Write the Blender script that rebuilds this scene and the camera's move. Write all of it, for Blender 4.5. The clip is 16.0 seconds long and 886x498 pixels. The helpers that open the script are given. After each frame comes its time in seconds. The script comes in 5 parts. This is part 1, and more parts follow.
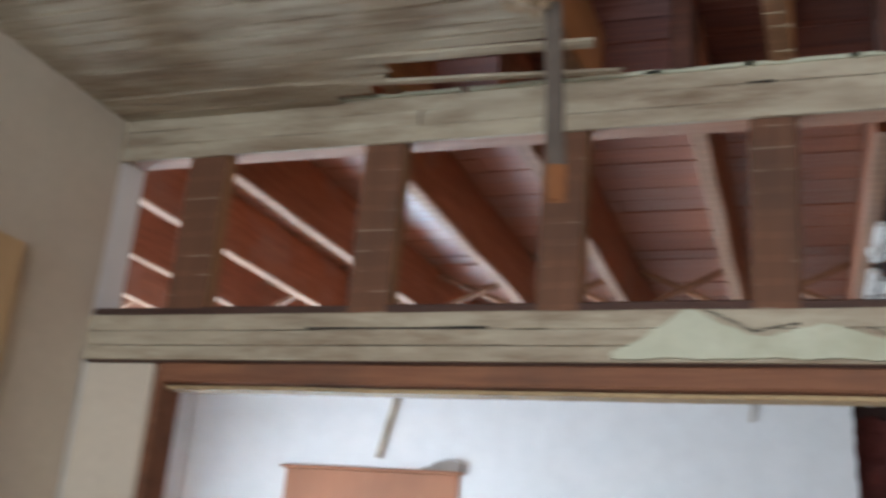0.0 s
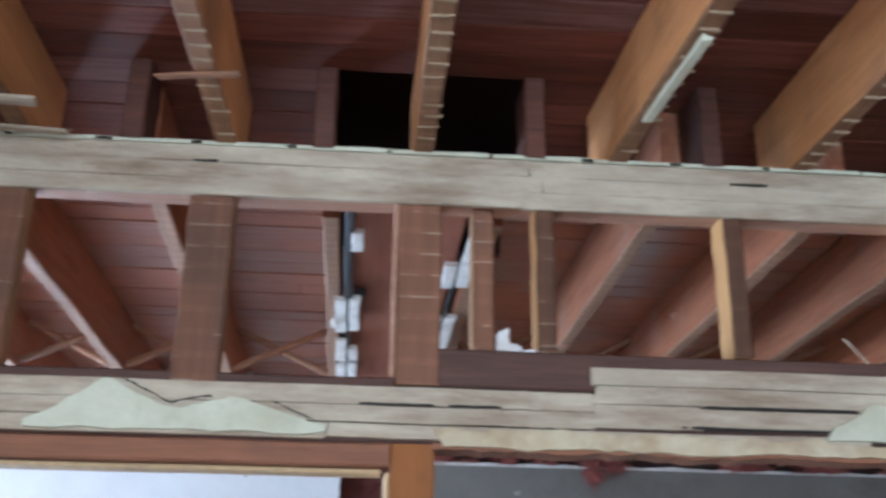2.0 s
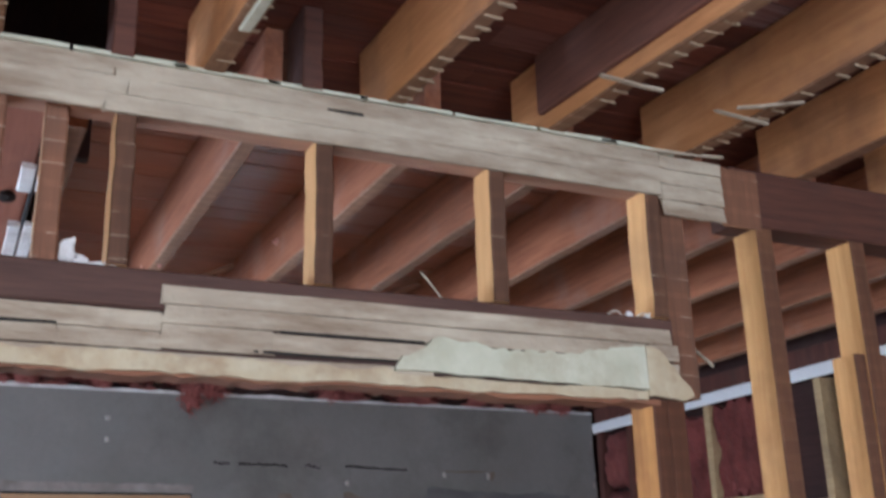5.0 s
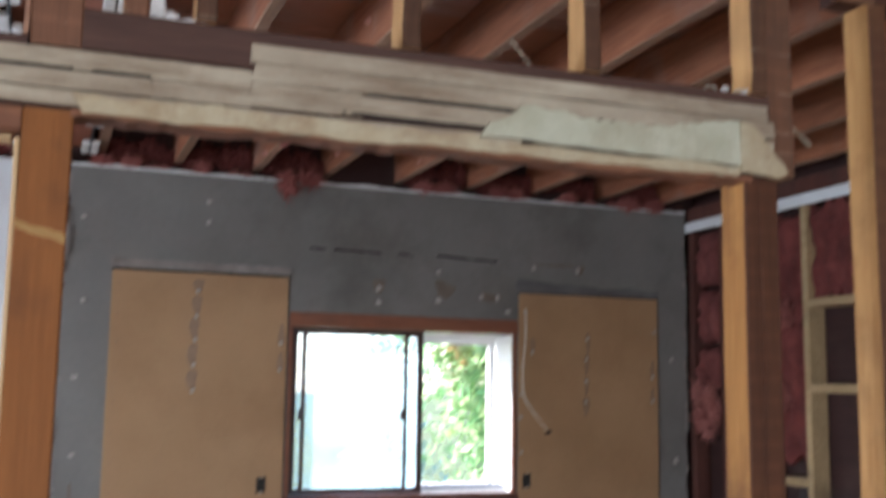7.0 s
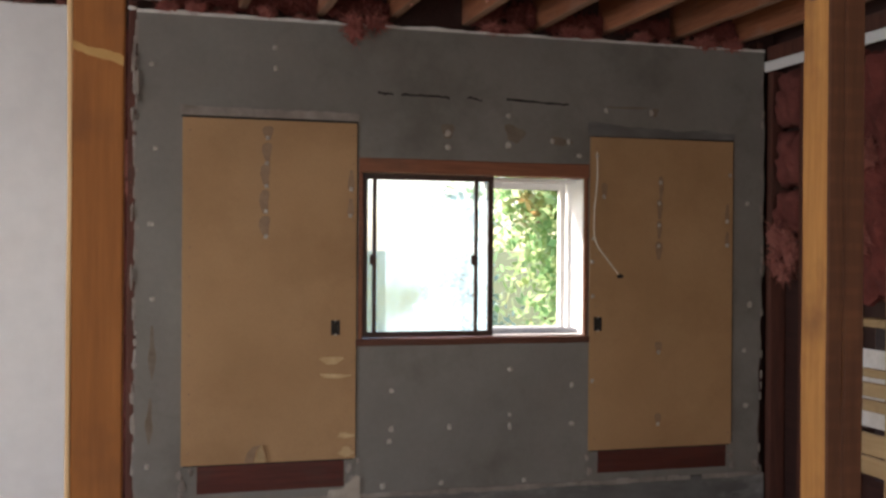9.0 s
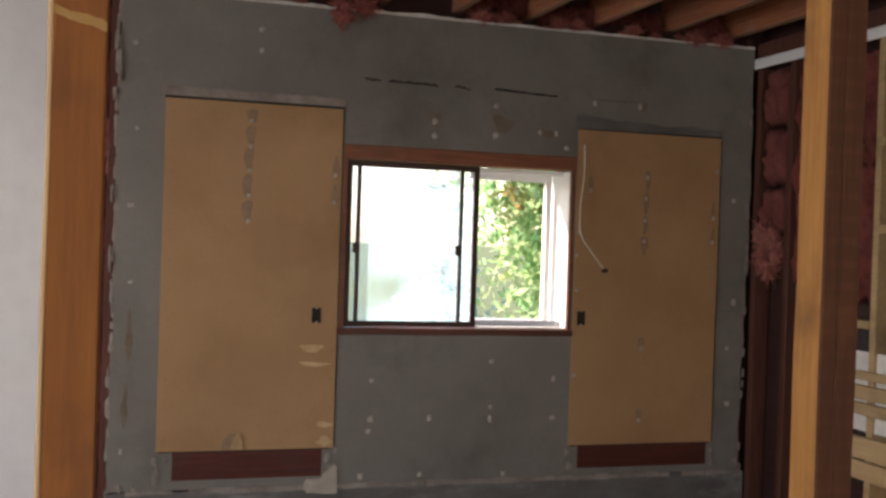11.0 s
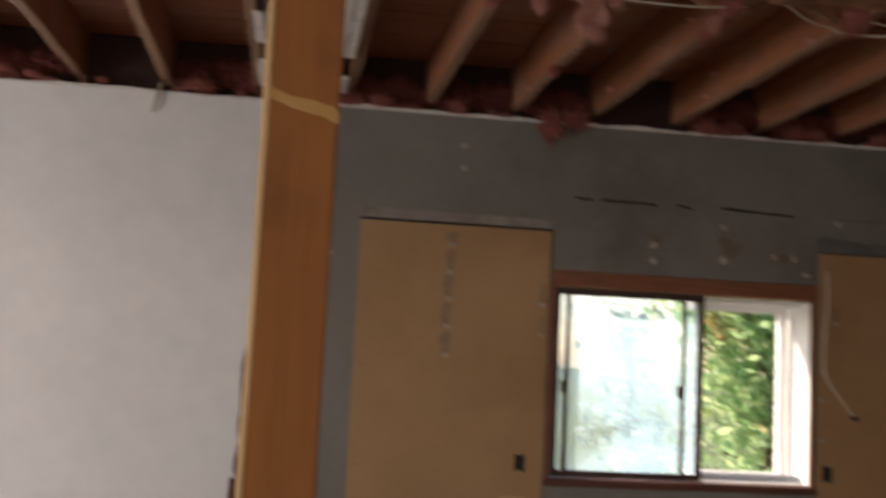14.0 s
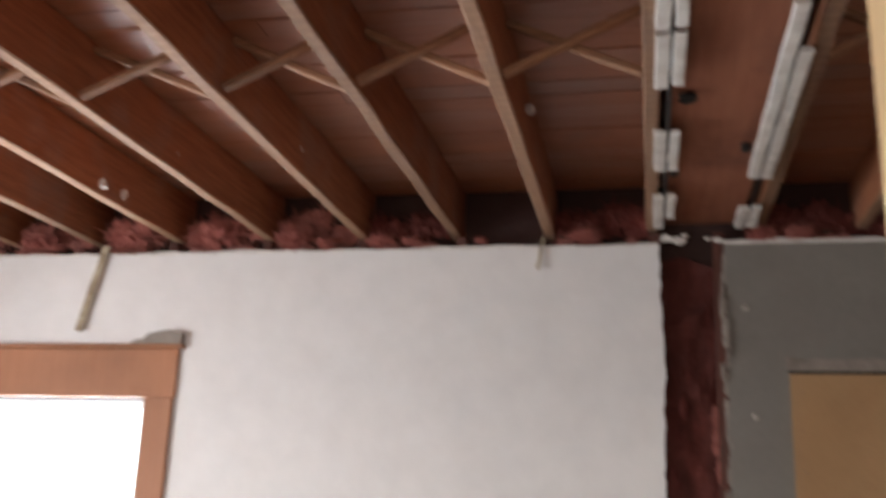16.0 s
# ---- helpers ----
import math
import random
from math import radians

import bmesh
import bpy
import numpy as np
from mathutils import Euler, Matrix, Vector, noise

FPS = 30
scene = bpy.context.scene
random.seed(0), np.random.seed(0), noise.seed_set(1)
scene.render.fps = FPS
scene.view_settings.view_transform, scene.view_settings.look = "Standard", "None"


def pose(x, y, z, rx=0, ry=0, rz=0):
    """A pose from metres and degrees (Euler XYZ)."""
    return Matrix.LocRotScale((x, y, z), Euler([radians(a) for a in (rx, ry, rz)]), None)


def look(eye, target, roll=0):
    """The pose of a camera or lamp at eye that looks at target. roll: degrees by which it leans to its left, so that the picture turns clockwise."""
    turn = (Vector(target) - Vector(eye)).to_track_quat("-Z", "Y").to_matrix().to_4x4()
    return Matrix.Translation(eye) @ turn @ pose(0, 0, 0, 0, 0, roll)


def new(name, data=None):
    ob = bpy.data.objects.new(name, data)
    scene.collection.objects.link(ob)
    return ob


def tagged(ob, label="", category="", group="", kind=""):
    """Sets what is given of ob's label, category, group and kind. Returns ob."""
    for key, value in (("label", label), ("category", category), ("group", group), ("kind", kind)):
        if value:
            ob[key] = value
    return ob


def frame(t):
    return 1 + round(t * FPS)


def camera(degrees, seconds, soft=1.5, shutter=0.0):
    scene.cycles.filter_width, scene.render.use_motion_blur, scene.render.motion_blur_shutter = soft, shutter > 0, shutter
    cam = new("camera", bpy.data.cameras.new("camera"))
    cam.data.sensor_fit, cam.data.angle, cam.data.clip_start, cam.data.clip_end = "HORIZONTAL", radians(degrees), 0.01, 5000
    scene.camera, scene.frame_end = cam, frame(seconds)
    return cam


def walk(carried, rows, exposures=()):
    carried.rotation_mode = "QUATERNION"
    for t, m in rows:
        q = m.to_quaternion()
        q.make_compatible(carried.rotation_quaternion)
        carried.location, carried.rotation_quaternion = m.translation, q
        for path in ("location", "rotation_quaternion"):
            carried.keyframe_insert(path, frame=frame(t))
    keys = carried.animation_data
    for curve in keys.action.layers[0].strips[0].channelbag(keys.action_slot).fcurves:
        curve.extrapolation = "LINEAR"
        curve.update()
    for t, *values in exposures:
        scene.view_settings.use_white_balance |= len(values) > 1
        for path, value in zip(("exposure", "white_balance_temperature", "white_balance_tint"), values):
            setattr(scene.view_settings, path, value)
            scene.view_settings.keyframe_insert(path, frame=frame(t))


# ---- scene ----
cam = camera(46.1, 16.0, soft=2.8, shutter=0.8)
PATH = [
    (0, (0.117, 0.281, 1.556), (-0.558, 2.055, 2.184), 5.0),
    (0.5, (0.244, 0.298, 1.584), (-0.199, 2.145, 2.212), 3.9),
    (1, (0.319, 0.268, 1.596), (0.149, 2.138, 2.282), 2.8),
    (1.5, (0.355, 0.246, 1.599), (0.34, 2.107, 2.332), 1.8),
    (2, (0.379, 0.248, 1.601), (0.508, 2.099, 2.348), 0.9),
    (2.5, (0.395, 0.263, 1.604), (0.666, 2.106, 2.333), 0.4),
    (3, (0.41, 0.269, 1.608), (0.817, 2.089, 2.328), -0.6),
    (3.5, (0.432, 0.278, 1.608), (0.95, 2.068, 2.333), -1.0),
    (4, (0.456, 0.301, 1.607), (1.117, 2.053, 2.31), -1.3),
    (4.2, (0.470, 0.310, 1.609), (1.179, 2.045, 2.307), -1.3),
    (6.3, (0.505, 0.306, 1.56), (1.346, 2.065, 2.004), -0.5),
    (6.5, (0.504, 0.307, 1.546), (1.301, 2.091, 1.972), 0.1),
    (7, (0.522, 0.32, 1.522), (1.187, 2.188, 1.788), 0.9),
    (7.5, (0.537, 0.337, 1.488), (1.137, 2.239, 1.636), 0.2),
    (8, (0.54, 0.353, 1.465), (1.099, 2.273, 1.51), 0.2),
    (8.5, (0.545, 0.352, 1.461), (1.084, 2.278, 1.459), 0.2),
    (10.8, (0.553, 0.415, 1.437), (1.13, 2.33, 1.43), 1.8),
    (11, (0.549, 0.416, 1.438), (1.126, 2.331, 1.42), 1.9),
    (11.5, (0.536, 0.435, 1.438), (1.111, 2.35, 1.416), 1.9),
    (12, (0.508, 0.469, 1.439), (0.964, 2.416, 1.426), 1.8),
    (12.5, (0.433, 0.548, 1.473), (0.843, 2.505, 1.52), 2.0),
    (13, (0.371, 0.66, 1.477), (0.833, 2.603, 1.591), 0.1),
    (13.5, (0.425, 0.825, 1.475), (0.882, 2.769, 1.586), 0.3),
    (14, (0.48, 0.975, 1.489), (0.734, 2.948, 1.693), 2.9),
    (14.5, (0.438, 1.101, 1.483), (0.57, 3.084, 1.709), 3.6),
    (15, (0.325, 1.248, 1.495), (0.377, 3.221, 1.819), 1.5),
    (15.5, (0.257, 1.406, 1.489), (0.101, 3.367, 1.855), 0.6),
    (15.8, (0.266, 1.516, 1.486), (-0.074, 3.433, 1.945), 1.1),
    (16, (0.268, 1.571, 1.482), (-0.147, 3.457, 2.001), 2.2),
]
EXPOSURES = [
    (0, 2.2, 5800, 10), (0.5, 2.45, 5850, 12), (1.0, 2.55, 6300, 19), (1.5, 2.6, 6000, 16), (2.0, 2.68, 5150, 11), (2.5, 2.70, 5050, 11), (3.5, 2.70, 5150, 16), (4.2, 2.68, 5350, 18), (6.5, 2.6, 5500, 18), (7.0, 2.25, 5800, 16), (8.0, 1.92, 6600, 20),
    (8.5, 1.78, 6900, 20), (11.0, 1.74, 7200, 21), (12.0, 1.56, 7400, 21), (12.5, 1.38, 7500, 21), (13.0, 1.30, 7550, 22), (14.5, 1.36, 7550, 23), (15.0, 1.85, 7200, 21), (15.5, 1.9, 7200, 20), (16, 1.85, 7100, 21),
]
walk(cam, [(t, look(eye, target, roll)) for t, eye, target, roll in PATH], EXPOSURES)

# ---- light ----
world = bpy.data.worlds.new("sky")
scene.world = world
world.use_nodes = True
sky = world.node_tree.nodes.new("ShaderNodeTexSky")
sky.sky_type, sky.sun_disc = "NISHITA", False
sky.sun_elevation, sky.sun_rotation = radians(40), radians(314)
world.node_tree.links.new(sky.outputs[0], world.node_tree.nodes["Background"].inputs[0])
world.node_tree.nodes["Background"].inputs[1].default_value = 0.15
sun = new("sun", bpy.data.lights.new("sun", "SUN"))
sun.data.energy, sun.data.angle, sun.data.color = 4.5, radians(0.6), (1.0, 0.95, 0.87)
sun.matrix_world = look((-5.8, 13.6, 11.0), (2.4, 5.6, 1.4))


def area_lamp(name, eye, target, w, h, watts, colour):
    lamp = bpy.data.lights.new(name, "AREA")
    lamp.shape, lamp.size, lamp.size_y, lamp.energy, lamp.color = "RECTANGLE", w, h, watts, colour
    ob = new(name, lamp)
    ob.matrix_world = look(eye, target)
    return ob


area_lamp("daylight_back", (0.6, -2.93, 1.5), (0.6, 2.0, 1.5), 2.8, 1.5, 29, (0.93, 0.97, 1.0))
area_lamp("daylight_side", (-1.62, -0.75, 1.5), (2.0, -0.75, 1.6), 1.4, 1.4, 14, (0.95, 0.98, 1.0))
area_lamp("daylight_white_window", (-2.13, 5.62, 1.35), (-2.13, 2.0, 1.2), 0.72, 1.14, 24, (0.80, 0.915, 1.0))
# added fill lamp that brightens the far room from an unseen side
area_lamp("fill_far_side", (-3.42, 3.5, 1.4), (0.0, 3.5, 1.3), 1.1, 1.2, 25, (0.80, 0.915, 1.0))

# ---- materials ----
def nodes_of(mat):
    mat.use_nodes = True
    nt = mat.node_tree
    return nt, nt.nodes, nt.links, nt.nodes["Principled BSDF"]


def mixcol(nt, fac, a, b):
    m = nt.nodes.new("ShaderNodeMix")
    m.data_type = "RGBA"
    for sock, v in ((m.inputs[0], fac), (m.inputs[6], a), (m.inputs[7], b)):
        if isinstance(v, bpy.types.NodeSocket):
            nt.links.new(v, sock)
        else:
            sock.default_value = (*v, 1) if isinstance(v, tuple) else v
    return m.outputs[2]


def math2(nt, op, a, b=0.0, clamp=False):
    m = nt.nodes.new("ShaderNodeMath")
    m.operation, m.use_clamp = op, clamp
    for sock, v in zip(m.inputs, (a, b)):
        if isinstance(v, bpy.types.NodeSocket):
            nt.links.new(v, sock)
        else:
            sock.default_value = v
    return m.outputs[0]


def ramp(nt, v, lo, hi):
    m = nt.nodes.new("ShaderNodeMapRange")
    nt.links.new(v, m.inputs[0])
    m.inputs[1].default_value, m.inputs[2].default_value = lo, hi
    return m.outputs[0]


def noise_tex(nt, scale, stretch=(1, 1, 1), detail=5.0, rough=0.6):
    tc = nt.nodes.new("ShaderNodeTexCoord")
    mp = nt.nodes.new("ShaderNodeMapping")
    mp.inputs["Scale"].default_value = stretch
    nz = nt.nodes.new("ShaderNodeTexNoise")
    nz.inputs["Scale"].default_value, nz.inputs["Detail"].default_value, nz.inputs["Roughness"].default_value = scale, detail, rough
    nt.links.new(tc.outputs["Object"], mp.inputs[0])
    nt.links.new(mp.outputs[0], nz.inputs[0])
    return nz.outputs[0]


def bump(nt, p, height, strength, dist):
    b = nt.nodes.new("ShaderNodeBump")
    b.inputs["Strength"].default_value, b.inputs["Distance"].default_value = strength, dist
    nt.links.new(height, b.inputs["Height"])
    nt.links.new(b.outputs[0], p.inputs["Normal"])


def wood(name, light, dark, axis, stain=(0.06, 0.04, 0.03), stain_amount=0.5, face=None, face_colour=None, marks=0.0, rough=0.75, vary=0.35, island=False, spec=0.3):
    """Sawn timber with grain along axis. face: axis index of the side (its negative side) that takes face_colour and
    lath marks: once under plaster, on the east post also shaded.
    """
    mat = bpy.data.materials.new(name)
    nt, nd, ln, p = nodes_of(mat)
    st = [9.0, 9.0, 9.0]
    st[axis] = 0.6
    grain = noise_tex(nt, 7.0, tuple(st), 6.0, 0.65)
    blot = noise_tex(nt, 3.2, (1, 1, 1), 4.0, 0.6)
    col = mixcol(nt, ramp(nt, grain, 0.27, 0.73), dark, light)
    col = mixcol(nt, math2(nt, "MULTIPLY", ramp(nt, noise_tex(nt, 1.3, tuple(0.35 * c for c in st), 3.0, 0.5), 0.35, 0.65), 0.35), col, tuple(0.7 * c for c in dark))
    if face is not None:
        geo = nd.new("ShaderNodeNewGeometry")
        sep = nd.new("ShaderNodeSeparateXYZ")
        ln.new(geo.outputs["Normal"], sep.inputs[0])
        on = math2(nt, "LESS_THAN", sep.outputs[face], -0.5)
        dirt_shade = mixcol(nt, ramp(nt, grain, 0.3, 0.7), tuple(c * 0.6 for c in face_colour), face_colour)
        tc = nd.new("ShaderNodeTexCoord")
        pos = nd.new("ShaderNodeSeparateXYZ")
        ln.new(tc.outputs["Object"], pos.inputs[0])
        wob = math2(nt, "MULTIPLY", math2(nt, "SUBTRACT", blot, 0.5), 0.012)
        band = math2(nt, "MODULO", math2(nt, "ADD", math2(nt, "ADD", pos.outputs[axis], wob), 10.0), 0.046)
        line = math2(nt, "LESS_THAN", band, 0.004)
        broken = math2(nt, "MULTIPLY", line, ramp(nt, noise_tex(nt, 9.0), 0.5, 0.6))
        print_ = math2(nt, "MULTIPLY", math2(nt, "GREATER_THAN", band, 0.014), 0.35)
        dirt_shade = mixcol(nt, print_, dirt_shade, tuple(c * 0.55 for c in face_colour))
        dirt_shade = mixcol(nt, math2(nt, "MULTIPLY", broken, marks), dirt_shade, (0.46, 0.38, 0.27))
        col = mixcol(nt, on, col, dirt_shade)
    col = mixcol(nt, math2(nt, "MULTIPLY", ramp(nt, blot, 0.52, 0.72), stain_amount), col, stain)
    if island:
        geo2 = nd.new("ShaderNodeNewGeometry")
        rnd = geo2.outputs["Random Per Island"]
    else:
        rnd = nd.new("ShaderNodeObjectInfo").outputs["Random"]
    if island:
        col = mixcol(nt, ramp(nt, rnd, 0.55, 1.0), col, mixcol(nt, ramp(nt, grain, 0.3, 0.7), tuple(c * 0.9 for c in dark), tuple(0.35 * c + 0.10 for c in light)))
    hsv = nd.new("ShaderNodeHueSaturation")
    ln.new(math2(nt, "ADD", math2(nt, "MULTIPLY", rnd, vary), 1.0 - vary / 2), hsv.inputs["Value"])
    ln.new(col, hsv.inputs["Color"])
    ln.new(hsv.outputs[0], p.inputs["Base Color"])
    p.inputs["Roughness"].default_value = rough
    p.inputs["Specular IOR Level"].default_value = spec
    bump(nt, p, grain, 0.5, 0.004)
    return mat


def matte(name, a, b, scale=4.0, fine=60.0, rough=0.9, bump_d=0.002, stain=None, amount=0.5, stretch=(1, 1, 1), strength=0.5, lo=0.5, hi=0.75):
    mat = bpy.data.materials.new(name)
    nt, nd, ln, p = nodes_of(mat)
    big, small = noise_tex(nt, scale, stretch, 5.0, 0.6), noise_tex(nt, fine, (1, 1, 1), 3.0, 0.6)
    col = mixcol(nt, ramp(nt, big, 0.3, 0.7), a, b)
    col = mixcol(nt, math2(nt, "MULTIPLY", ramp(nt, small, 0.35, 0.7), 0.18), col, tuple(c * 0.6 for c in a))
    if stain:
        col = mixcol(nt, math2(nt, "MULTIPLY", ramp(nt, noise_tex(nt, scale * 0.7 + 0.7, stretch, 7.0, 0.68), lo, hi), amount), col, stain)
    ln.new(col, p.inputs["Base Color"])
    p.inputs["Roughness"].default_value = rough
    p.inputs["Specular IOR Level"].default_value = 0.25
    bump(nt, p, small, strength, bump_d)
    return mat


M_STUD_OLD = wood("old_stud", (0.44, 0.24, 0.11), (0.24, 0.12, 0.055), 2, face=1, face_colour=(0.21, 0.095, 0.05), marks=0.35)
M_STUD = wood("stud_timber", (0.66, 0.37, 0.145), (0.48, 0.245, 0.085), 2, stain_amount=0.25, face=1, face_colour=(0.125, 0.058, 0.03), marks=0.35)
M_POST = wood("post_timber", (0.305, 0.115, 0.027), (0.20, 0.070, 0.016), 2, (0.11, 0.042, 0.015), 0.9, vary=0.08)
# face_colour carries the shade on the east post's front
M_POST_EAST = wood("east_post_timber", (0.46, 0.215, 0.055), (0.30, 0.125, 0.030), 2, (0.12, 0.046, 0.016), 0.9, face=1, face_colour=(0.10, 0.036, 0.015), marks=0.0, vary=0.1)
M_STUD_SMOOTH = wood("smooth_stud", (0.58, 0.32, 0.115), (0.40, 0.19, 0.06), 2, (0.20, 0.09, 0.035), 0.7, face=1, face_colour=(0.14, 0.06, 0.03), marks=0.04)
M_JAMB = wood("lit_pale_wood", (0.66, 0.46, 0.25), (0.55, 0.36, 0.18), 2, stain_amount=0.1, vary=0.1)
M_PLATE = wood("plate_timber", (0.44, 0.25, 0.16), (0.28, 0.14, 0.085), 0, stain_amount=0.3)
M_SILL = wood("dark_sill", (0.10, 0.05, 0.035), (0.05, 0.025, 0.018), 0)
M_HEAD = wood("door_head_board", (0.27, 0.12, 0.06), (0.16, 0.065, 0.035), 0)
M_BEAM = wood("dark_beam", (0.13, 0.05, 0.03), (0.06, 0.024, 0.016), 0)
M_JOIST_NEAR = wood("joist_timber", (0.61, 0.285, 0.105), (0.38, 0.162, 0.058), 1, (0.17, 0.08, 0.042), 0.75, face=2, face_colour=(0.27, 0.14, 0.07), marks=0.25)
M_JOIST_FAR = wood("old_joist_timber", (0.40, 0.155, 0.075), (0.21, 0.076, 0.038), 1, (0.27, 0.17, 0.13), stain_amount=0.6, face=2, face_colour=(0.36, 0.205, 0.125), marks=0.15, rough=0.75, spec=0.2)
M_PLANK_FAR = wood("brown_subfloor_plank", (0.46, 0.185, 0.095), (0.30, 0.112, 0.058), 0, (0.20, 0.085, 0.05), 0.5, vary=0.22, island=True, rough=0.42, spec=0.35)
M_NAILER = wood("nailer_board", (0.36, 0.135, 0.075), (0.25, 0.088, 0.048), 1, (0.15, 0.055, 0.035), 0.7, vary=0.1)
# redder near boards, with the shade overhead put into their colour
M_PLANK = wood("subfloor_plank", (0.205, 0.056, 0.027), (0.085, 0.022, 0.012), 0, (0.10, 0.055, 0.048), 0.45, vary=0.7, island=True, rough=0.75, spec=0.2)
M_BRACE = wood("bridging_timber", (0.34, 0.17, 0.09), (0.20, 0.095, 0.05), 0, vary=0.4)
M_DARKSTUD = wood("dark_wall_stud", (0.13, 0.045, 0.03), (0.06, 0.022, 0.016), 2)
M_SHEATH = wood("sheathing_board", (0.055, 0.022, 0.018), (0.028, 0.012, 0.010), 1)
M_WINSILL = wood("dark_window_sill", (0.15, 0.055, 0.032), (0.085, 0.03, 0.018), 0, vary=0.1, rough=0.5)
M_WINWOOD = wood("window_casing_wood", (0.28, 0.105, 0.052), (0.15, 0.055, 0.028), 0, vary=0.2, rough=0.6)
M_CASING = wood("stained_casing", (0.40, 0.18, 0.095), (0.345, 0.15, 0.078), 2, stain_amount=0.15, vary=0.15, rough=0.55)
M_REDBOARD = wood("red_stained_board", (0.115, 0.026, 0.016), (0.06, 0.014, 0.01), 0, vary=0.15, rough=0.6)
M_FLOOR = wood("floor_board", (0.24, 0.14, 0.075), (0.15, 0.08, 0.045), 0, stain_amount=0.4, island=True)
M_PALEWOOD = wood("pale_board", (0.50, 0.36, 0.19), (0.36, 0.24, 0.12), 1, vary=0.25)
M_LATH = matte("weathered_lath", (0.49, 0.425, 0.31), (0.33, 0.268, 0.19), 7, 55, stain=(0.17, 0.11, 0.065), amount=0.85, stretch=(0.55, 3.0, 3.0), bump_d=0.004, strength=0.8, lo=0.45, hi=0.70)
M_RING = matte("old_glue_line", (0.40, 0.25, 0.095), (0.31, 0.17, 0.06), 14, 60)
M_WHITE = matte("white_drywall", (0.73, 0.725, 0.71), (0.70, 0.695, 0.68), 1.3, 8, strength=0.05, stain=(0.52, 0.50, 0.46), amount=0.09, lo=0.55, hi=0.8)
M_GREY = matte("grey_wallboard", (0.222, 0.210, 0.186), (0.172, 0.160, 0.140), 1.8, 35, stain=(0.085, 0.075, 0.062), amount=0.55)
M_GRIME = matte("grimy_skirting_band", (0.17, 0.165, 0.155), (0.10, 0.095, 0.088), 5, 30, stain=(0.34, 0.33, 0.31), amount=0.7, stretch=(0.7, 1, 1.6))
M_PANEL = matte("tan_hardboard", (0.425, 0.258, 0.132), (0.345, 0.202, 0.098), 1.5, 90, rough=0.7, bump_d=0.0008, stain=(0.24, 0.125, 0.055), amount=0.5)
M_PLASTER = matte("plaster", (0.55, 0.55, 0.42), (0.43, 0.42, 0.30), 9, 50, stain=(0.30, 0.24, 0.15), amount=0.65, bump_d=0.003)
M_CHUNK = matte("white_plaster_chunk", (0.74, 0.72, 0.68), (0.55, 0.52, 0.48), 14, 70, stain=(0.30, 0.25, 0.21), amount=0.5, bump_d=0.004)
M_YELLOW = matte("yellowed_plaster_edge", (0.50, 0.44, 0.30), (0.38, 0.29, 0.17), 10, 60, stain=(0.20, 0.10, 0.05), amount=0.7, bump_d=0.005)
M_BEIGE = matte("beige_wall", (0.62, 0.54, 0.43), (0.53, 0.45, 0.35), 2, 40)
M_PINK = matte("pink_insulation", (0.46, 0.165, 0.135), (0.28, 0.08, 0.065), 9, 80, rough=1.0, bump_d=0.01, stain=(0.13, 0.035, 0.03), amount=0.7, strength=1.0)
M_PINK_DARK = matte("dark_pink_insulation", (0.22, 0.058, 0.048), (0.11, 0.030, 0.025), 6, 60, rough=1.0, bump_d=0.01, stain=(0.06, 0.02, 0.016), amount=0.8, strength=1.0)
M_PINK_DUSTY = matte("dusty_pale_insulation", (0.42, 0.17, 0.14), (0.30, 0.10, 0.08), 12, 80, rough=1.0, bump_d=0.01, stain=(0.17, 0.055, 0.045), amount=0.6, strength=1.0)
M_PINK_PALE = matte("pale_insulation_strands", (0.62, 0.33, 0.27), (0.46, 0.21, 0.17), 22, 90, rough=1.0, bump_d=0.008, stain=(0.28, 0.11, 0.09), amount=0.5, strength=1.0)
M_SMUDGE = matte("glue_smudge", (0.30, 0.195, 0.118), (0.225, 0.14, 0.085), 24, 90, rough=0.45)
M_DAB = matte("adhesive_dab", (0.46, 0.43, 0.37), (0.28, 0.25, 0.21), 30, 120, rough=0.4)
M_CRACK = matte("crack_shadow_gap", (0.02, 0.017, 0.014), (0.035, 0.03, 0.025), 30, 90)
M_BLACK = matte("black_plastic", (0.012, 0.010, 0.010), (0.02, 0.018, 0.016), 20, 90, rough=0.5)
M_BRONZE = matte("dark_bronze_frame", (0.042, 0.020, 0.015), (0.06, 0.030, 0.022), 20, 90, rough=0.45, bump_d=0.0003)
M_WHITEPAINT = matte("white_window_paint", (0.80, 0.80, 0.78), (0.72, 0.72, 0.70), 8, 60, rough=0.5, bump_d=0.0005)
M_WIRE = matte("white_cable", (0.68, 0.62, 0.50), (0.55, 0.49, 0.38), 20, 80, rough=0.5)
M_GROUND = matte("grass_ground", (0.06, 0.10, 0.03), (0.10, 0.11, 0.05), 2, 30)
M_BARK = matte("tree_bark", (0.16, 0.11, 0.07), (0.08, 0.055, 0.035), 8, 40, stretch=(3, 3, 0.6), bump_d=0.02)

M_LEAF = bpy.data.materials.new("sunlit_leaf")
nt, nd, ln, p = nodes_of(M_LEAF)
rnd = nd.new("ShaderNodeNewGeometry").outputs["Random Per Island"]
leaf_col = mixcol(nt, rnd, (0.20, 0.41, 0.18), (0.50, 0.60, 0.31))
leaf_col = mixcol(nt, ramp(nt, noise_tex(nt, 1.7), 0.55, 0.72), leaf_col, (0.38, 0.23, 0.10))
ln.new(leaf_col, p.inputs["Base Color"])
p.inputs["Roughness"].default_value = 0.6
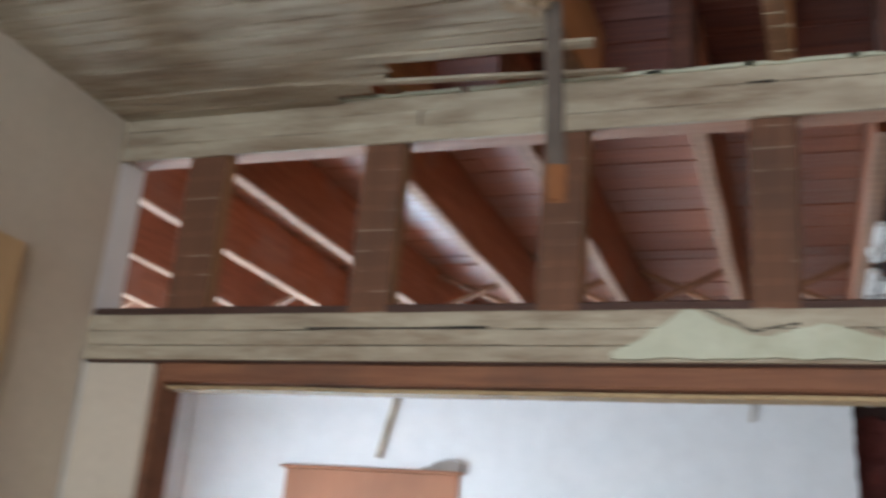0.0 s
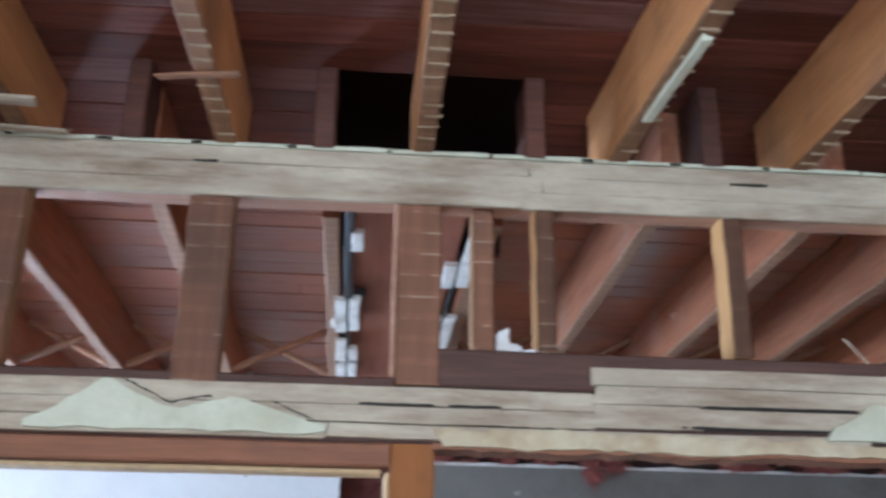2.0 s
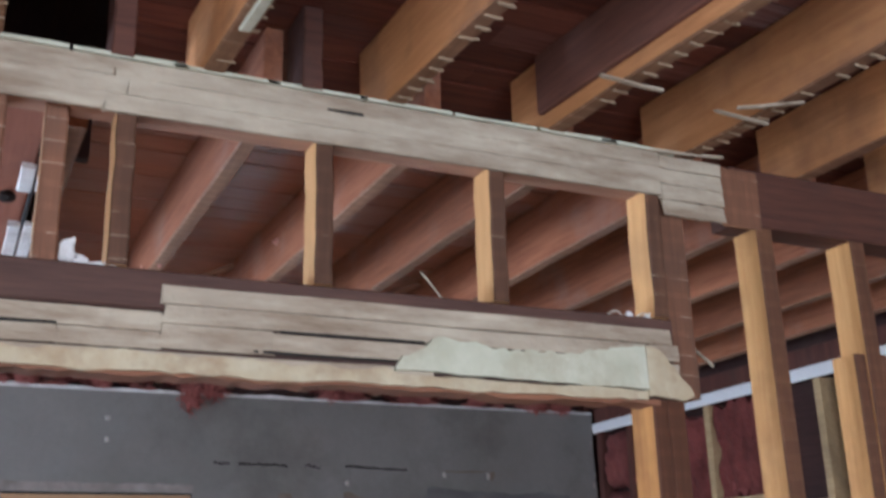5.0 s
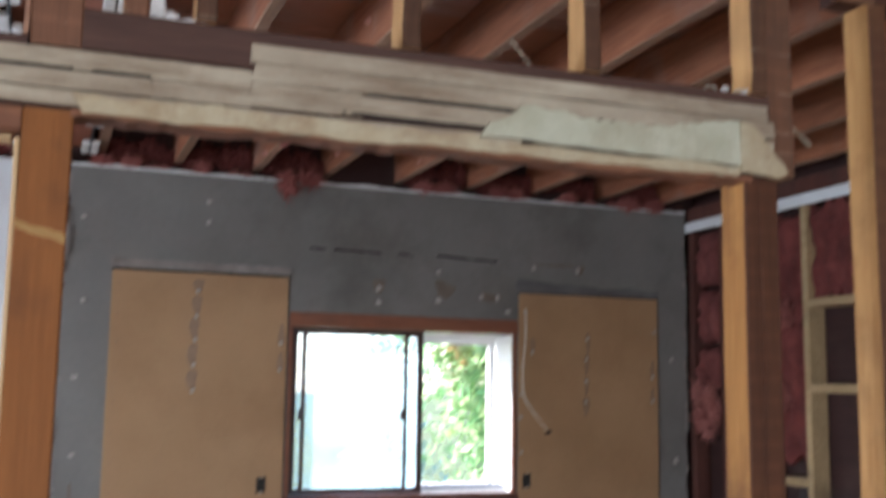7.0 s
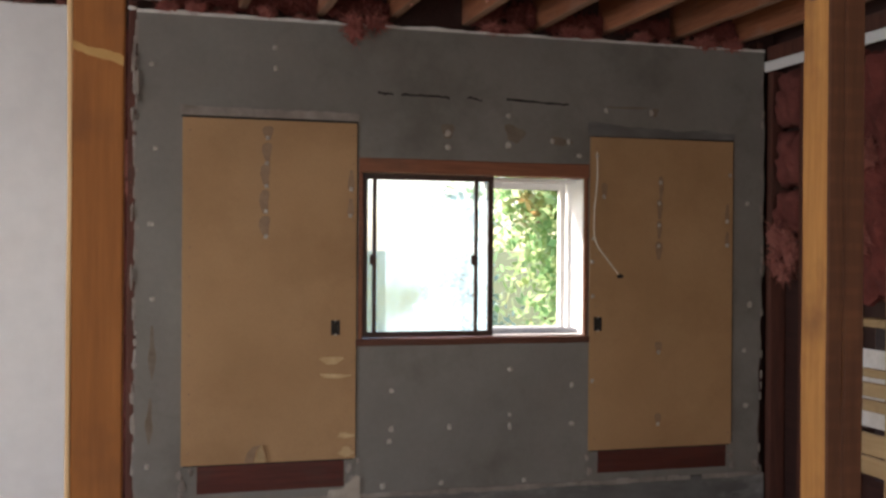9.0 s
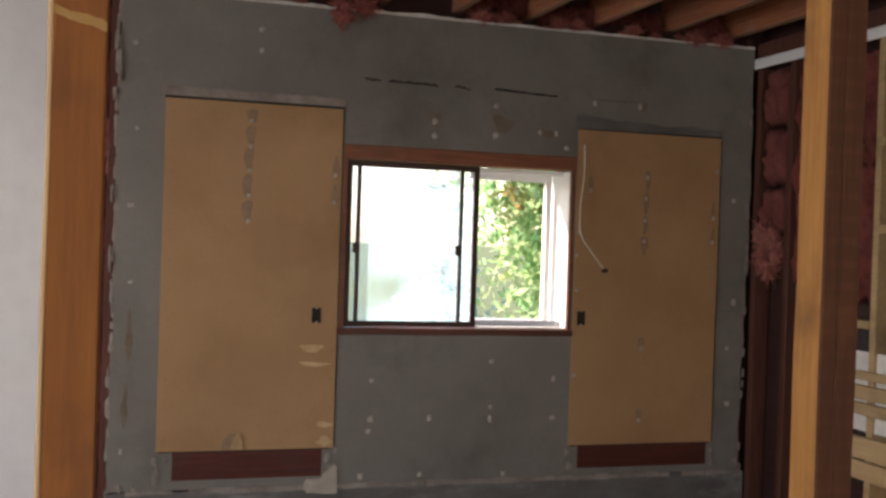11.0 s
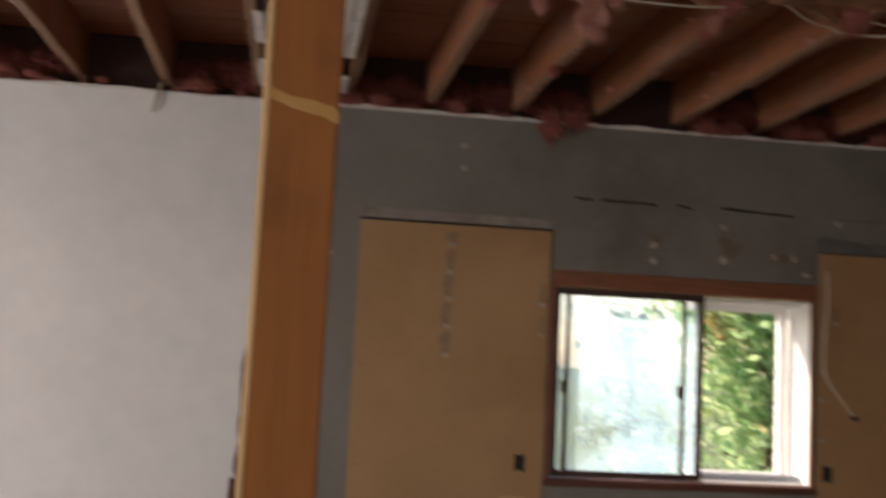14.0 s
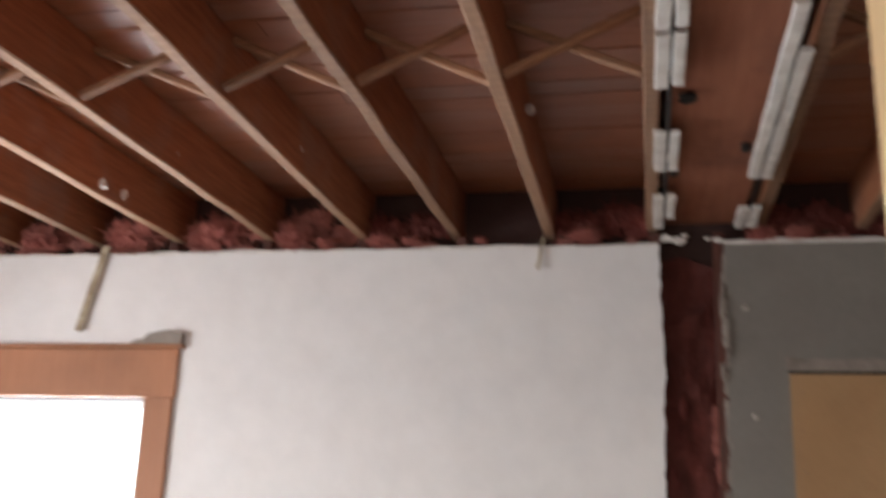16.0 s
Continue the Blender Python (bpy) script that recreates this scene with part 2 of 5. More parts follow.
tr = nd.new("ShaderNodeBsdfTranslucent")
ln.new(leaf_col, tr.inputs[0])
mx = nd.new("ShaderNodeMixShader")
mx.inputs[0].default_value = 0.7
ln.new(p.outputs[0], mx.inputs[1]), ln.new(tr.outputs[0], mx.inputs[2])
ln.new(mx.outputs[0], nd["Material Output"].inputs[0])


# leaf colour paled to blue-green for the haze before the distant tree
M_LEAF_HAZED = matte("hazed_leaf", (0.34, 0.48, 0.42), (0.50, 0.60, 0.52), 6, 40)


def glass(name, haze):
    """A thin pane; haze is the share of dust film that scatters the daylight."""
    mat = bpy.data.materials.new(name)
    nt, nd, ln, p = nodes_of(mat)
    clear, gloss, film = nd.new("ShaderNodeBsdfTransparent"), nd.new("ShaderNodeBsdfGlossy"), nd.new("ShaderNodeBsdfTranslucent")
    gloss.inputs["Roughness"].default_value = 0.03
    film.inputs[0].default_value = (0.60, 0.88, 1.0, 1)
    a, b = nd.new("ShaderNodeMixShader"), nd.new("ShaderNodeMixShader")
    ln.new(math2(nt, "MULTIPLY", ramp(nt, noise_tex(nt, 3.0), 0.25, 0.75), haze * 1.4, True), a.inputs[0])
    ln.new(clear.outputs[0], a.inputs[1]), ln.new(film.outputs[0], a.inputs[2])
    b.inputs[0].default_value = 0.05
    ln.new(a.outputs[0], b.inputs[1]), ln.new(gloss.outputs[0], b.inputs[2])
    ln.new(b.outputs[0], nd["Material Output"].inputs[0])
    return mat


M_GLASS_DUSTY = glass("dusty_glass", 0.25)
M_MAROON = matte("old_maroon_paper", (0.105, 0.026, 0.02), (0.055, 0.016, 0.013), 7, 40, stain=(0.22, 0.06, 0.05), amount=0.45, stretch=(2, 1, 0.7), bump_d=0.008, strength=1.0)
M_SCUFF = matte("pale_scuff", (0.62, 0.46, 0.27), (0.46, 0.31, 0.16), 14, 60)
M_KEY = matte("old_plaster_ridge", (0.37, 0.275, 0.17), (0.24, 0.165, 0.10), 30, 90)
M_LEDGE = matte("smeared_ledge", (0.32, 0.285, 0.25), (0.20, 0.17, 0.145), 9, 40, stain=(0.10, 0.08, 0.065), amount=0.6)


# ---- builders ----
def part(name, bm, mat, parent=None, label="", smooth=False):
    bmesh.ops.recalc_face_normals(bm, faces=bm.faces)
    me = bpy.data.meshes.new(name)
    bm.to_mesh(me)
    bm.free()
    me.materials.append(mat)
    if smooth:
        for f in me.polygons:
            f.use_smooth = True
    ob = new(name, me)
    if parent is not None:
        ob.parent = parent
        ob.matrix_parent_inverse = Matrix.Translation(-parent.location) if parent.type == "EMPTY" else Matrix.Identity(4)
    if label:
        ob["label"] = label
    return ob


def thing(name, base, label, category, group="", kind=""):
    e = new(name)
    e.location, e.empty_display_size = base, 0.05
    return tagged(e, label, category, group, kind)


def box(bm, x0, x1, y0, y1, z0, z1):
    v = [bm.verts.new(c) for c in ((x0, y0, z0), (x1, y0, z0), (x1, y1, z0), (x0, y1, z0), (x0, y0, z1), (x1, y0, z1), (x1, y1, z1), (x0, y1, z1))]
    for f in ((0, 3, 2, 1), (4, 5, 6, 7), (0, 1, 5, 4), (1, 2, 6, 5), (2, 3, 7, 6), (3, 0, 4, 7)):
        bm.faces.new([v[i] for i in f])
    return v


def timber(a, b, w, h, side=(1, 0, 0), cham=0.004, jit=0.0015, n=6, bm=None, rag=0.0):
    """A sawn piece from a to b, w along side and h across it, with eased and slightly wavering edges; rag: splintered ends."""
    bm = bm or bmesh.new()
    a, b = Vector(a), Vector(b)
    d = (b - a).normalized()
    s = Vector(side)
    s = (s - d * s.dot(d)).normalized()
    u = d.cross(s)
    c = min(cham, w * 0.3, h * 0.3)
    ring = [(-w / 2, -h / 2 + c), (-w / 2 + c, -h / 2), (w / 2 - c, -h / 2), (w / 2, -h / 2 + c), (w / 2, h / 2 - c), (w / 2 - c, h / 2), (-w / 2 + c, h / 2), (-w / 2, h / 2 - c)]
    rows = []
    for i in range(n + 1):
        o = Vector([random.uniform(-jit, jit) for _ in range(3)])
        row = []
        for p_, q_ in ring:
            k = random.uniform(-rag, rag) if rag and i in (0, n) else 0.0
            row.append(bm.verts.new(a + (b - a) * (i / n) + s * p_ + u * q_ + o + d * k + s * random.uniform(-jit, jit) * 0.4))
        rows.append(row)
    for r0, r1 in zip(rows, rows[1:]):
        for i in range(8):
            j = (i + 1) % 8
            bm.faces.new((r0[i], r0[j], r1[j], r1[i]))
    bm.faces.new(rows[0][::-1]), bm.faces.new(rows[-1])
    return bm


def beam(x0, x1, y0, y1, z0, z1, **kw):
    """A timber given by its box; its grain runs along the longest side."""
    d = [x1 - x0, y1 - y0, z1 - z0]
    k = d.index(max(d))
    m = [(x0 + x1) / 2, (y0 + y1) / 2, (z0 + z1) / 2]
    a, b = list(m), list(m)
    a[k], b[k] = (x0, y0, z0)[k], (x1, y1, z1)[k]
    if k == 0:
        return timber(a, b, d[1], d[2], (0, 1, 0), **kw)
    return timber(a, b, d[0], d[2] if k == 1 else d[1], (1, 0, 0), **kw)


def holed(bm, u0, u1, z0, z1, hole, make):
    """A sheet with one rectangular hole, as four butted pieces; make(bm, u0, u1, z0, z1) adds one."""
    h0, h1, k0, k1 = hole
    for r in ((u0, h0, z0, z1), (h1, u1, z0, z1), (h0, h1, z0, k0), (h0, h1, k1, z1)):
        if r[1] - r[0] > 1e-4 and r[3] - r[2] > 1e-4:
            make(bm, *r)


def prism(outline, y0, y1, bm=None):
    """An outline in x and z, given thickness along y."""
    bm = bm or bmesh.new()
    f = [bm.verts.new((x, y0, z)) for x, z in outline]
    g = [bm.verts.new((x, y1, z)) for x, z in outline]
    bm.faces.new(f), bm.faces.new(g[::-1])
    for i in range(len(f)):
        j = (i + 1) % len(f)
        bm.faces.new((f[i], g[i], g[j], f[j]))
    return bm


def ragged(a, b, n, amp):
    """Points from a to b in x and z, with a torn wander between them."""
    out, w = [], 0.0
    dx, dz = b[0] - a[0], b[1] - a[1]
    length = math.hypot(dx, dz)
    for i in range(n + 1):
        w = 0.65 * w + random.uniform(-amp, amp)
        k = w if 0 < i < n else 0.0
        out.append((a[0] + dx * i / n - dz / length * k, a[1] + dz * i / n + dx / length * k))
    return out


def clump(centre, size, seed, shards=140, bm=None):
    """A torn tuft of fibrous wool: a lumpy core with many loose curls."""
    bm = bm or bmesh.new()
    rng = random.Random(seed)
    c, s = Vector(centre), Vector(size)
    core = bmesh.ops.create_icosphere(bm, subdivisions=3, radius=1.0)["verts"]
    for v in core:
        n = noise.fractal(v.co * 2.3 + Vector((seed, 0, 0)), 1.0, 2.0, 4)
        v.co = c + Vector([v.co[i] * s[i] * (0.62 + 0.62 * n) for i in range(3)])
    for _ in range(shards * 3):
        d = Vector((rng.gauss(0, 1), rng.gauss(0, 1), rng.gauss(0, 1))).normalized()
        p0 = c + Vector([d[i] * s[i] * rng.uniform(0.55, 0.95) for i in range(3)])
        t = Vector((rng.gauss(0, 1), rng.gauss(0, 1), rng.gauss(0, 1))).normalized()
        l, w = rng.uniform(0.18, 0.75) * min(s), rng.uniform(0.02, 0.07) * min(s)
        e = d.cross(t).normalized() * w
        p1, p2 = p0 + (d + t * 0.6) * l * 0.5, p0 + (d * 0.7 + t * 1.2) * l
        q = [bm.verts.new(x) for x in (p0 - e, p0 + e, p1 + e, p1 - e, p2)]
        bm.faces.new(q[:4]), bm.faces.new((q[3], q[2], q[4]))
    return bm


def lump(bm, centre, size, seed, amp=0.35):
    """A rough broken lump."""
    vs = bmesh.ops.create_icosphere(bm, subdivisions=2, radius=1.0)["verts"]
    for v in vs:
        n = noise.noise(v.co * 1.9 + Vector((seed * 3.1, seed, 0)))
        v.co = Vector([centre[i] + max(-0.8, min(0.8, v.co[i])) * size[i] * (1 + amp * n) for i in range(3)])

# ---- setting ----
FRONT, BACK, FAR = 2.20, 2.29, 5.376
CRIP = 2.282
XL, XR = -3.25, 3.80
PLANK_Z = 2.79

bm = bmesh.new()
y = -3.0
while y < 6.2:
    w = 0.19
    x = -3.6 + random.uniform(0, 1.0)
    box(bm, -3.6, x, y, y + w - 0.005, -0.03 + random.uniform(-0.001, 0.001), 0.0)
    while x < 5.0:
        x1 = min(5.2, x + random.uniform(1.6, 2.8))
        box(bm, x + 0.002, x1, y, y + w - 0.005, -0.03, random.uniform(-0.001, 0.001))
        x = x1
    y += w
tagged(part("floor", bm, M_FLOOR), "worn bare wooden floor boards", "floor", kind="structure")

# board underside of the storey above, carried by the joists: red boards darkened for the near room's shade, browner and
# lighter ones over the far room
def board_ceiling(name, ya, yb, mat, label):
    b = bmesh.new()
    y = ya
    while y < yb:
        w = 0.098
        x = -3.6
        while x < 5.2:
            x1 = min(5.2, x + random.uniform(1.5, 3.2))
            z = PLANK_Z + random.uniform(-0.002, 0.002)
            # boards left out here stand for a black shadow between the joists
            if 2.17 < y < 2.88 and x < 0.5 < x1:
                box(b, x, 0.25, y, y + w - 0.005, z, z + 0.022)
                if x1 > 0.72:
                    box(b, 0.72, x1, y, y + w - 0.005, z, z + 0.022)
            else:
                box(b, x + 0.002, x1, y, y + w - 0.005, z, z + 0.022)
            x = x1
        y += w
    tagged(part(name, b, mat), label, "ceiling", kind="structure")


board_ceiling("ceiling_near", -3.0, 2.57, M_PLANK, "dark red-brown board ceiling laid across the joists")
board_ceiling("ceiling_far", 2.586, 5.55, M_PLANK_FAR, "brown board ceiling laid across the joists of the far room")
# added dark cover, keeps daylight out above the boards and their gap
bm = bmesh.new()
box(bm, -3.7, 5.3, -3.1, 6.0, 3.05, 3.12)
tagged(part("ceiling_upper_floor", bm, M_SHEATH), "dark cover added above the boards", "ceiling", kind="structure")

# outer shell behind and beside the camera, with window openings
def plain_x(bm, x0, x1):
    return lambda b, u0, u1, z0, z1: box(b, x0, x1, u0, u1, z0, z1)


def plain_y(bm, y0, y1):
    return lambda b, u0, u1, z0, z1: box(b, u0, u1, y0, y1, z0, z1)


bm = bmesh.new()
holed(bm, -1.55, 5.0, 0.0, 3.05, (-0.8, 2.0, 0.75, 2.25), plain_y(bm, -3.0, -2.86))
tagged(part("wall_south", bm, M_BEIGE), "plain beige wall with a wide window opening", "wall", kind="structure")
bm = bmesh.new()
holed(bm, -3.0, 2.195, 0.0, PLANK_Z - 0.004, (-1.45, -0.05, 0.8, 2.2), plain_x(bm, -1.60, -1.46))
tagged(part("wall_west_near", bm, M_BEIGE), "plain beige wall with a window opening", "wall", kind="structure")
bm = bmesh.new()
box(bm, 4.9, 5.05, -3.0, 3.0, 0.0, 3.05)
box(bm, 3.95, 4.9, 2.95, 3.05, 0.0, 3.05)
tagged(part("wall_east_near", bm, M_BEIGE), "plain beige wall", "wall", kind="structure")
bm = bmesh.new()
# the hole is an unseen opening for the added fill lamp
holed(bm, 2.0, FAR + 0.2, 0.0, PLANK_Z - 0.004, (2.95, 4.05, 0.8, 2.0), plain_x(bm, XL - 0.14, XL))
tagged(part("wall_west_far", bm, M_WHITE), "white painted drywall side wall", "wall", kind="structure")
bm = bmesh.new()
box(bm, -3.6, -1.46, FRONT, BACK, 0.0, 3.0)
tagged(part("wall_cross_west", bm, M_WHITE), "white painted wall", "wall", kind="structure")

# pale orange board stands in for a warm glow on this wall
part("door_casing", beam(-1.458, -1.438, 1.76, 1.925, 0.0, 2.18, n=8), M_JAMB)["kind"] = "structure"
bpy.data.objects["door_casing"]["label"] = "pale orange board added for the warm glow on the side wall"

# far wall: sheathing behind, studs, then board
wall = thing("wall_north", (0.3, FAR, 0.0), "stripped outer wall, part white drywall, part grey wallboard", "wall", kind="structure")
bm = bmesh.new()
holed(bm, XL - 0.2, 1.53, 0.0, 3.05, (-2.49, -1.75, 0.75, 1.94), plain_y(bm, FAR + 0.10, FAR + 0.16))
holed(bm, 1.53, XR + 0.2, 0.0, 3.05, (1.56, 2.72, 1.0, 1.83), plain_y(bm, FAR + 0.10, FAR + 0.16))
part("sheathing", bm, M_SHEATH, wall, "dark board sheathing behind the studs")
for x in (-3.2, -2.72, -1.71, -1.3, -0.9, -0.5, -0.1, 0.235, 0.465, 0.85, 1.25, 2.76, 3.1, 3.5, 3.76):
    part("stud", beam(x - 0.02, x + 0.02, FAR + 0.014, FAR + 0.10, 0.0, 2.58), M_DARKSTUD, wall)

bm = bmesh.new()
Y0, Y1 = FAR, FAR + 0.013
holed(bm, XL, -1.0, 0.0, 2.528, (-2.49, -1.75, 0.75, 1.94), plain_y(bm, Y0, Y1))
edge = ragged((0.252, 2.528), (0.262, 1.55), 34, 0.006) + ragged((0.25, 1.55), (0.235, 0.95), 16, 0.008) + ragged((0.215, 0.95), (0.245, 0.0), 20, 0.008)
prism([(-1.0, 2.528)] + edge + [(-1.0, 0.0)], Y0, Y1, bm)
part("white_drywall", bm, M_WHITE, wall, "white painted drywall with a torn edge")

# grey wallboard round the window, torn at the old cross wall
bm = bmesh.new()
holed(bm, 0.60, 3.60, 0.235, 2.50, (1.53, 2.745, 0.975, 1.885), plain_y(bm, Y0, Y1))
prism([(0.60, 2.50)] + [(0.60, 0.235)] + ragged((0.478, 0.235), (0.482, 1.5), 30, 0.006) + ragged((0.478, 1.5), (0.484, 2.50), 26, 0.006), Y0, Y1, bm)
prism([(3.60, 0.235)] + ragged((3.76, 0.235), (3.775, 1.30), 24, 0.006) + ragged((3.785, 1.30), (3.78, 2.50), 24, 0.005) + [(3.60, 2.50)], Y0, Y1, bm)
prism([(0.482, 2.50)] + [(3.78, 2.50)] + ragged((3.78, 2.53), (0.482, 2.53), 90, 0.004), Y0, Y1, bm)
part("grey_wallboard", bm, M_GREY, wall, "grey wallboard pocked with screw holes")
bm = bmesh.new()
prism([(0.47, 0.0), (3.8, 0.0)] + ragged((3.8, 0.225), (0.47, 0.225), 80, 0.004), Y0 + 0.004, Y1 + 0.004, bm)
part("base_band", bm, M_GRIME, wall, "grimy band where the skirting was taken off")
bm = bmesh.new()
for i in range(46):
    x0, x1 = 0.49 + i * 0.0715, 0.49 + (i + 1) * 0.0715
    if random.random() < 0.93:
        box(bm, x0, x1 - random.uniform(0, 0.004), Y0 - 0.006, Y0 + 0.004, 0.214 + random.uniform(-0.004, 0.004), 0.238 + random.uniform(-0.004, 0.005))
part("plaster_ridge", bm, M_LEDGE, wall, "broken ridge of plaster along the old skirting line")
# pale torn edges
bm = bmesh.new()
for i in range(60):
    z = 0.03 + i * 0.0415
    if random.random() < 0.7:
        lump(bm, (0.484 + random.uniform(-0.012, 0.006), Y0 + 0.004, z + random.uniform(-0.02, 0.02)), (0.004 + random.random() * 0.012, 0.005, random.uniform(0.015, 0.05)), i, 0.7)
for i in range(40):
    z = 0.25 + i * 0.057
    if random.random() < 0.45:
        lump(bm, (3.772 + random.uniform(-0.006, 0.006), Y0 + 0.002, z), (0.006 + random.random() * 0.007, 0.005, 0.026), i + 90)
part("torn_edge", bm, M_LEDGE, wall, "crumbling pale plaster along the torn edge")
bm = bmesh.new()
prism([(0.482, 2.527)] + [(3.78, 2.527)] + ragged((3.78, 2.540), (0.482, 2.542), 110, 0.004), Y0 - 0.004, Y0 + 0.012, bm)
prism([(XL, 2.525)] + [(0.25, 2.525)] + ragged((0.25, 2.536), (XL, 2.536), 110, 0.003), Y0 - 0.003, Y0 + 0.012, bm)
part("top_edge", bm, M_CHUNK, wall, "ragged white plaster edge under the joists")


def torn_batt(name, parent, x0, x1, y0, z0, z1, seed, drop=0.0):
    """A batt between two studs, lumpy and torn."""
    b = bmesh.new()
    nx, nz = max(3, int((x1 - x0) / 0.03)), max(6, int((z1 - z0) / 0.04))
    grid = [[None] * (nx + 1) for _ in range(nz + 1)]
    for j in range(nz + 1):
        for i in range(nx + 1):
            x, z = x0 + (x1 - x0) * i / nx, z0 + (z1 - z0) * j / nz
            n = noise.fractal(Vector((x * 7 + seed, z * 7, seed)), 1.0, 2.0, 4)
            grid[j][i] = b.verts.new((x, y0 + n * 0.035, z + (n * 0.05 if j in (0, nz) else 0)))
    for j in range(nz):
        for i in range(nx):
            b.faces.new((grid[j][i], grid[j][i + 1], grid[j + 1][i + 1], grid[j + 1][i]))
    geom = bmesh.ops.extrude_face_region(b, geom=b.faces[:])
    bmesh.ops.translate(b, verts=[g for g in geom["geom"] if isinstance(g, bmesh.types.BMVert)], vec=(0, 0.03, 0))
    return part(name, b, M_PINK, parent, "torn pink insulation batt")


bay = torn_batt("bay_lining", wall, 0.256, 0.446, FAR + 0.058, 0.05, 2.47, 3)
bay.data.materials[0] = M_MAROON
bay["label"] = "dark maroon torn paper lining in the open stud bay"
bm = bmesh.new()
for i, (x, z, s) in enumerate(((0.435, 1.60, 0.03), (0.285, 1.66, 0.04), (0.29, 1.50, 0.05), (0.325, 1.93, 0.03), (0.44, 1.38, 0.05), (0.43, 1.1, 0.05), (0.31, 1.22, 0.05), (0.45, 0.62, 0.06), (0.30, 0.85, 0.05))):
    clump((x, FAR + 0.035, z), (s * 0.5, 0.02, s * 1.7), i + 40, 60, bm)
part("insulation_tuft", bm, M_PINK_DARK, wall, "loose dark pink insulation fluff in the open stud bay")
bm = bmesh.new()
for i, (x, z, s) in enumerate(((0.436, 1.90, 0.035), (0.443, 1.81, 0.045), (0.449, 1.71, 0.04))):
    clump((x, FAR + 0.03, z), (s * 0.45, 0.02, s * 1.5), i + 60, 60, bm)
part("insulation_tuft", bm, M_PINK_DUSTY, wall, "pale pink insulation fluff at the torn edge")
bm = bmesh.new()
for i, (x, z, w, l) in enumerate(((0.470, 2.30, 0.012, 0.05), (0.478, 2.20, 0.016, 0.06), (0.486, 2.13, 0.010, 0.03), (0.468, 2.05, 0.010, 0.035), (0.466, 1.60, 0.007, 0.05), (0.466, 1.3, 0.008, 0.06))):
    lump(bm, (x, FAR - 0.008, z), (w, 0.006, l), i + 70, 0.8)
part("torn_edge", bm, M_LEDGE, wall, "torn pale paper edge of the wallboard")

# tan hardboard patches
def patch(x0, x1, z0, z1, label, dabs, strip_x, red):
    b = beam(x0, x1, Y0 - 0.006, Y0 - 0.0005, z0, z1, jit=0.0008, cham=0.001, n=10)
    ob = thing("wall_panel", ((x0 + x1) / 2, Y0 - 0.003, z0), label, "wall panel", "hardboard patches on the wall")
    part("board", b, M_PANEL, ob)
    # dark strips laid round the board as the shade in its edge gaps
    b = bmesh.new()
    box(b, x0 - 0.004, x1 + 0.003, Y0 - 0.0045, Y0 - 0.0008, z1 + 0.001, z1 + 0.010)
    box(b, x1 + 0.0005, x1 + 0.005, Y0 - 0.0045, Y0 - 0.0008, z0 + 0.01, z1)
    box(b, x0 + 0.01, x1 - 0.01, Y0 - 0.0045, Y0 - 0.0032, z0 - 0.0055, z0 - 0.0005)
    part("gap_shade_strip", b, M_CRACK, ob)
    if strip_x:
        b = prism([(x0 - 0.01, z1 + 0.012), (x1 + 0.005, z1 + 0.012)] + ragged((x1 + 0.01, z1 + 0.046), (x0 - 0.01, z1 + 0.062), 26, 0.005), Y0 - 0.009, Y0 - 0.0005)
        part("ledge", b, M_LEDGE, ob, "smeared plaster ledge over the board")
    b = bmesh.new()
    for x, z, w, h in [(x, z, w * 1.1, h * 1.35) for x, z, w, h in dabs[1]]:
        pts = [(x + w * math.cos(a) * (1 + 0.3 * math.sin(3 * a + x * 40)), z + h * math.sin(a) * (1 + 0.2 * math.cos(2 * a))) for a in [k * math.tau / 14 for k in range(14)]]
        prism(pts, Y0 - 0.0068, Y0 - 0.0062, b)
    if dabs[1]:
        part("glue_smudge", b, M_SMUDGE, ob, "dark brown glue smudges")
    b = bmesh.new()
    for k, (x, z) in enumerate(dabs[0]):
        lump(b, (x, Y0 - 0.007, z), (0.011, 0.006, 0.012), k + 7, 0.5)
    part("adhesive_dab", b, M_DAB, ob, "whitish adhesive dabs")
    b = bmesh.new()
    nails = 12
    for k in range(nails):
        for x in (x0 + 0.035, x1 - 0.02):
            z = z0 + 0.06 + (z1 - z0 - 0.12) * k / (nails - 1)
            lump(b, (x, Y0 - 0.0062, z), (0.0045, 0.002, 0.0045), k, 0.2)
    part("nail_head", b, M_SMUDGE, ob)
    b = beam(x0 + red[0], x1 - red[1], Y0 - 0.003, Y0 + 0.001, z0 - red[2], z0 - 0.006, jit=0.0008, n=4)
    part("base_board", b, M_REDBOARD, ob, "red-brown stained board under the panel")
    return ob


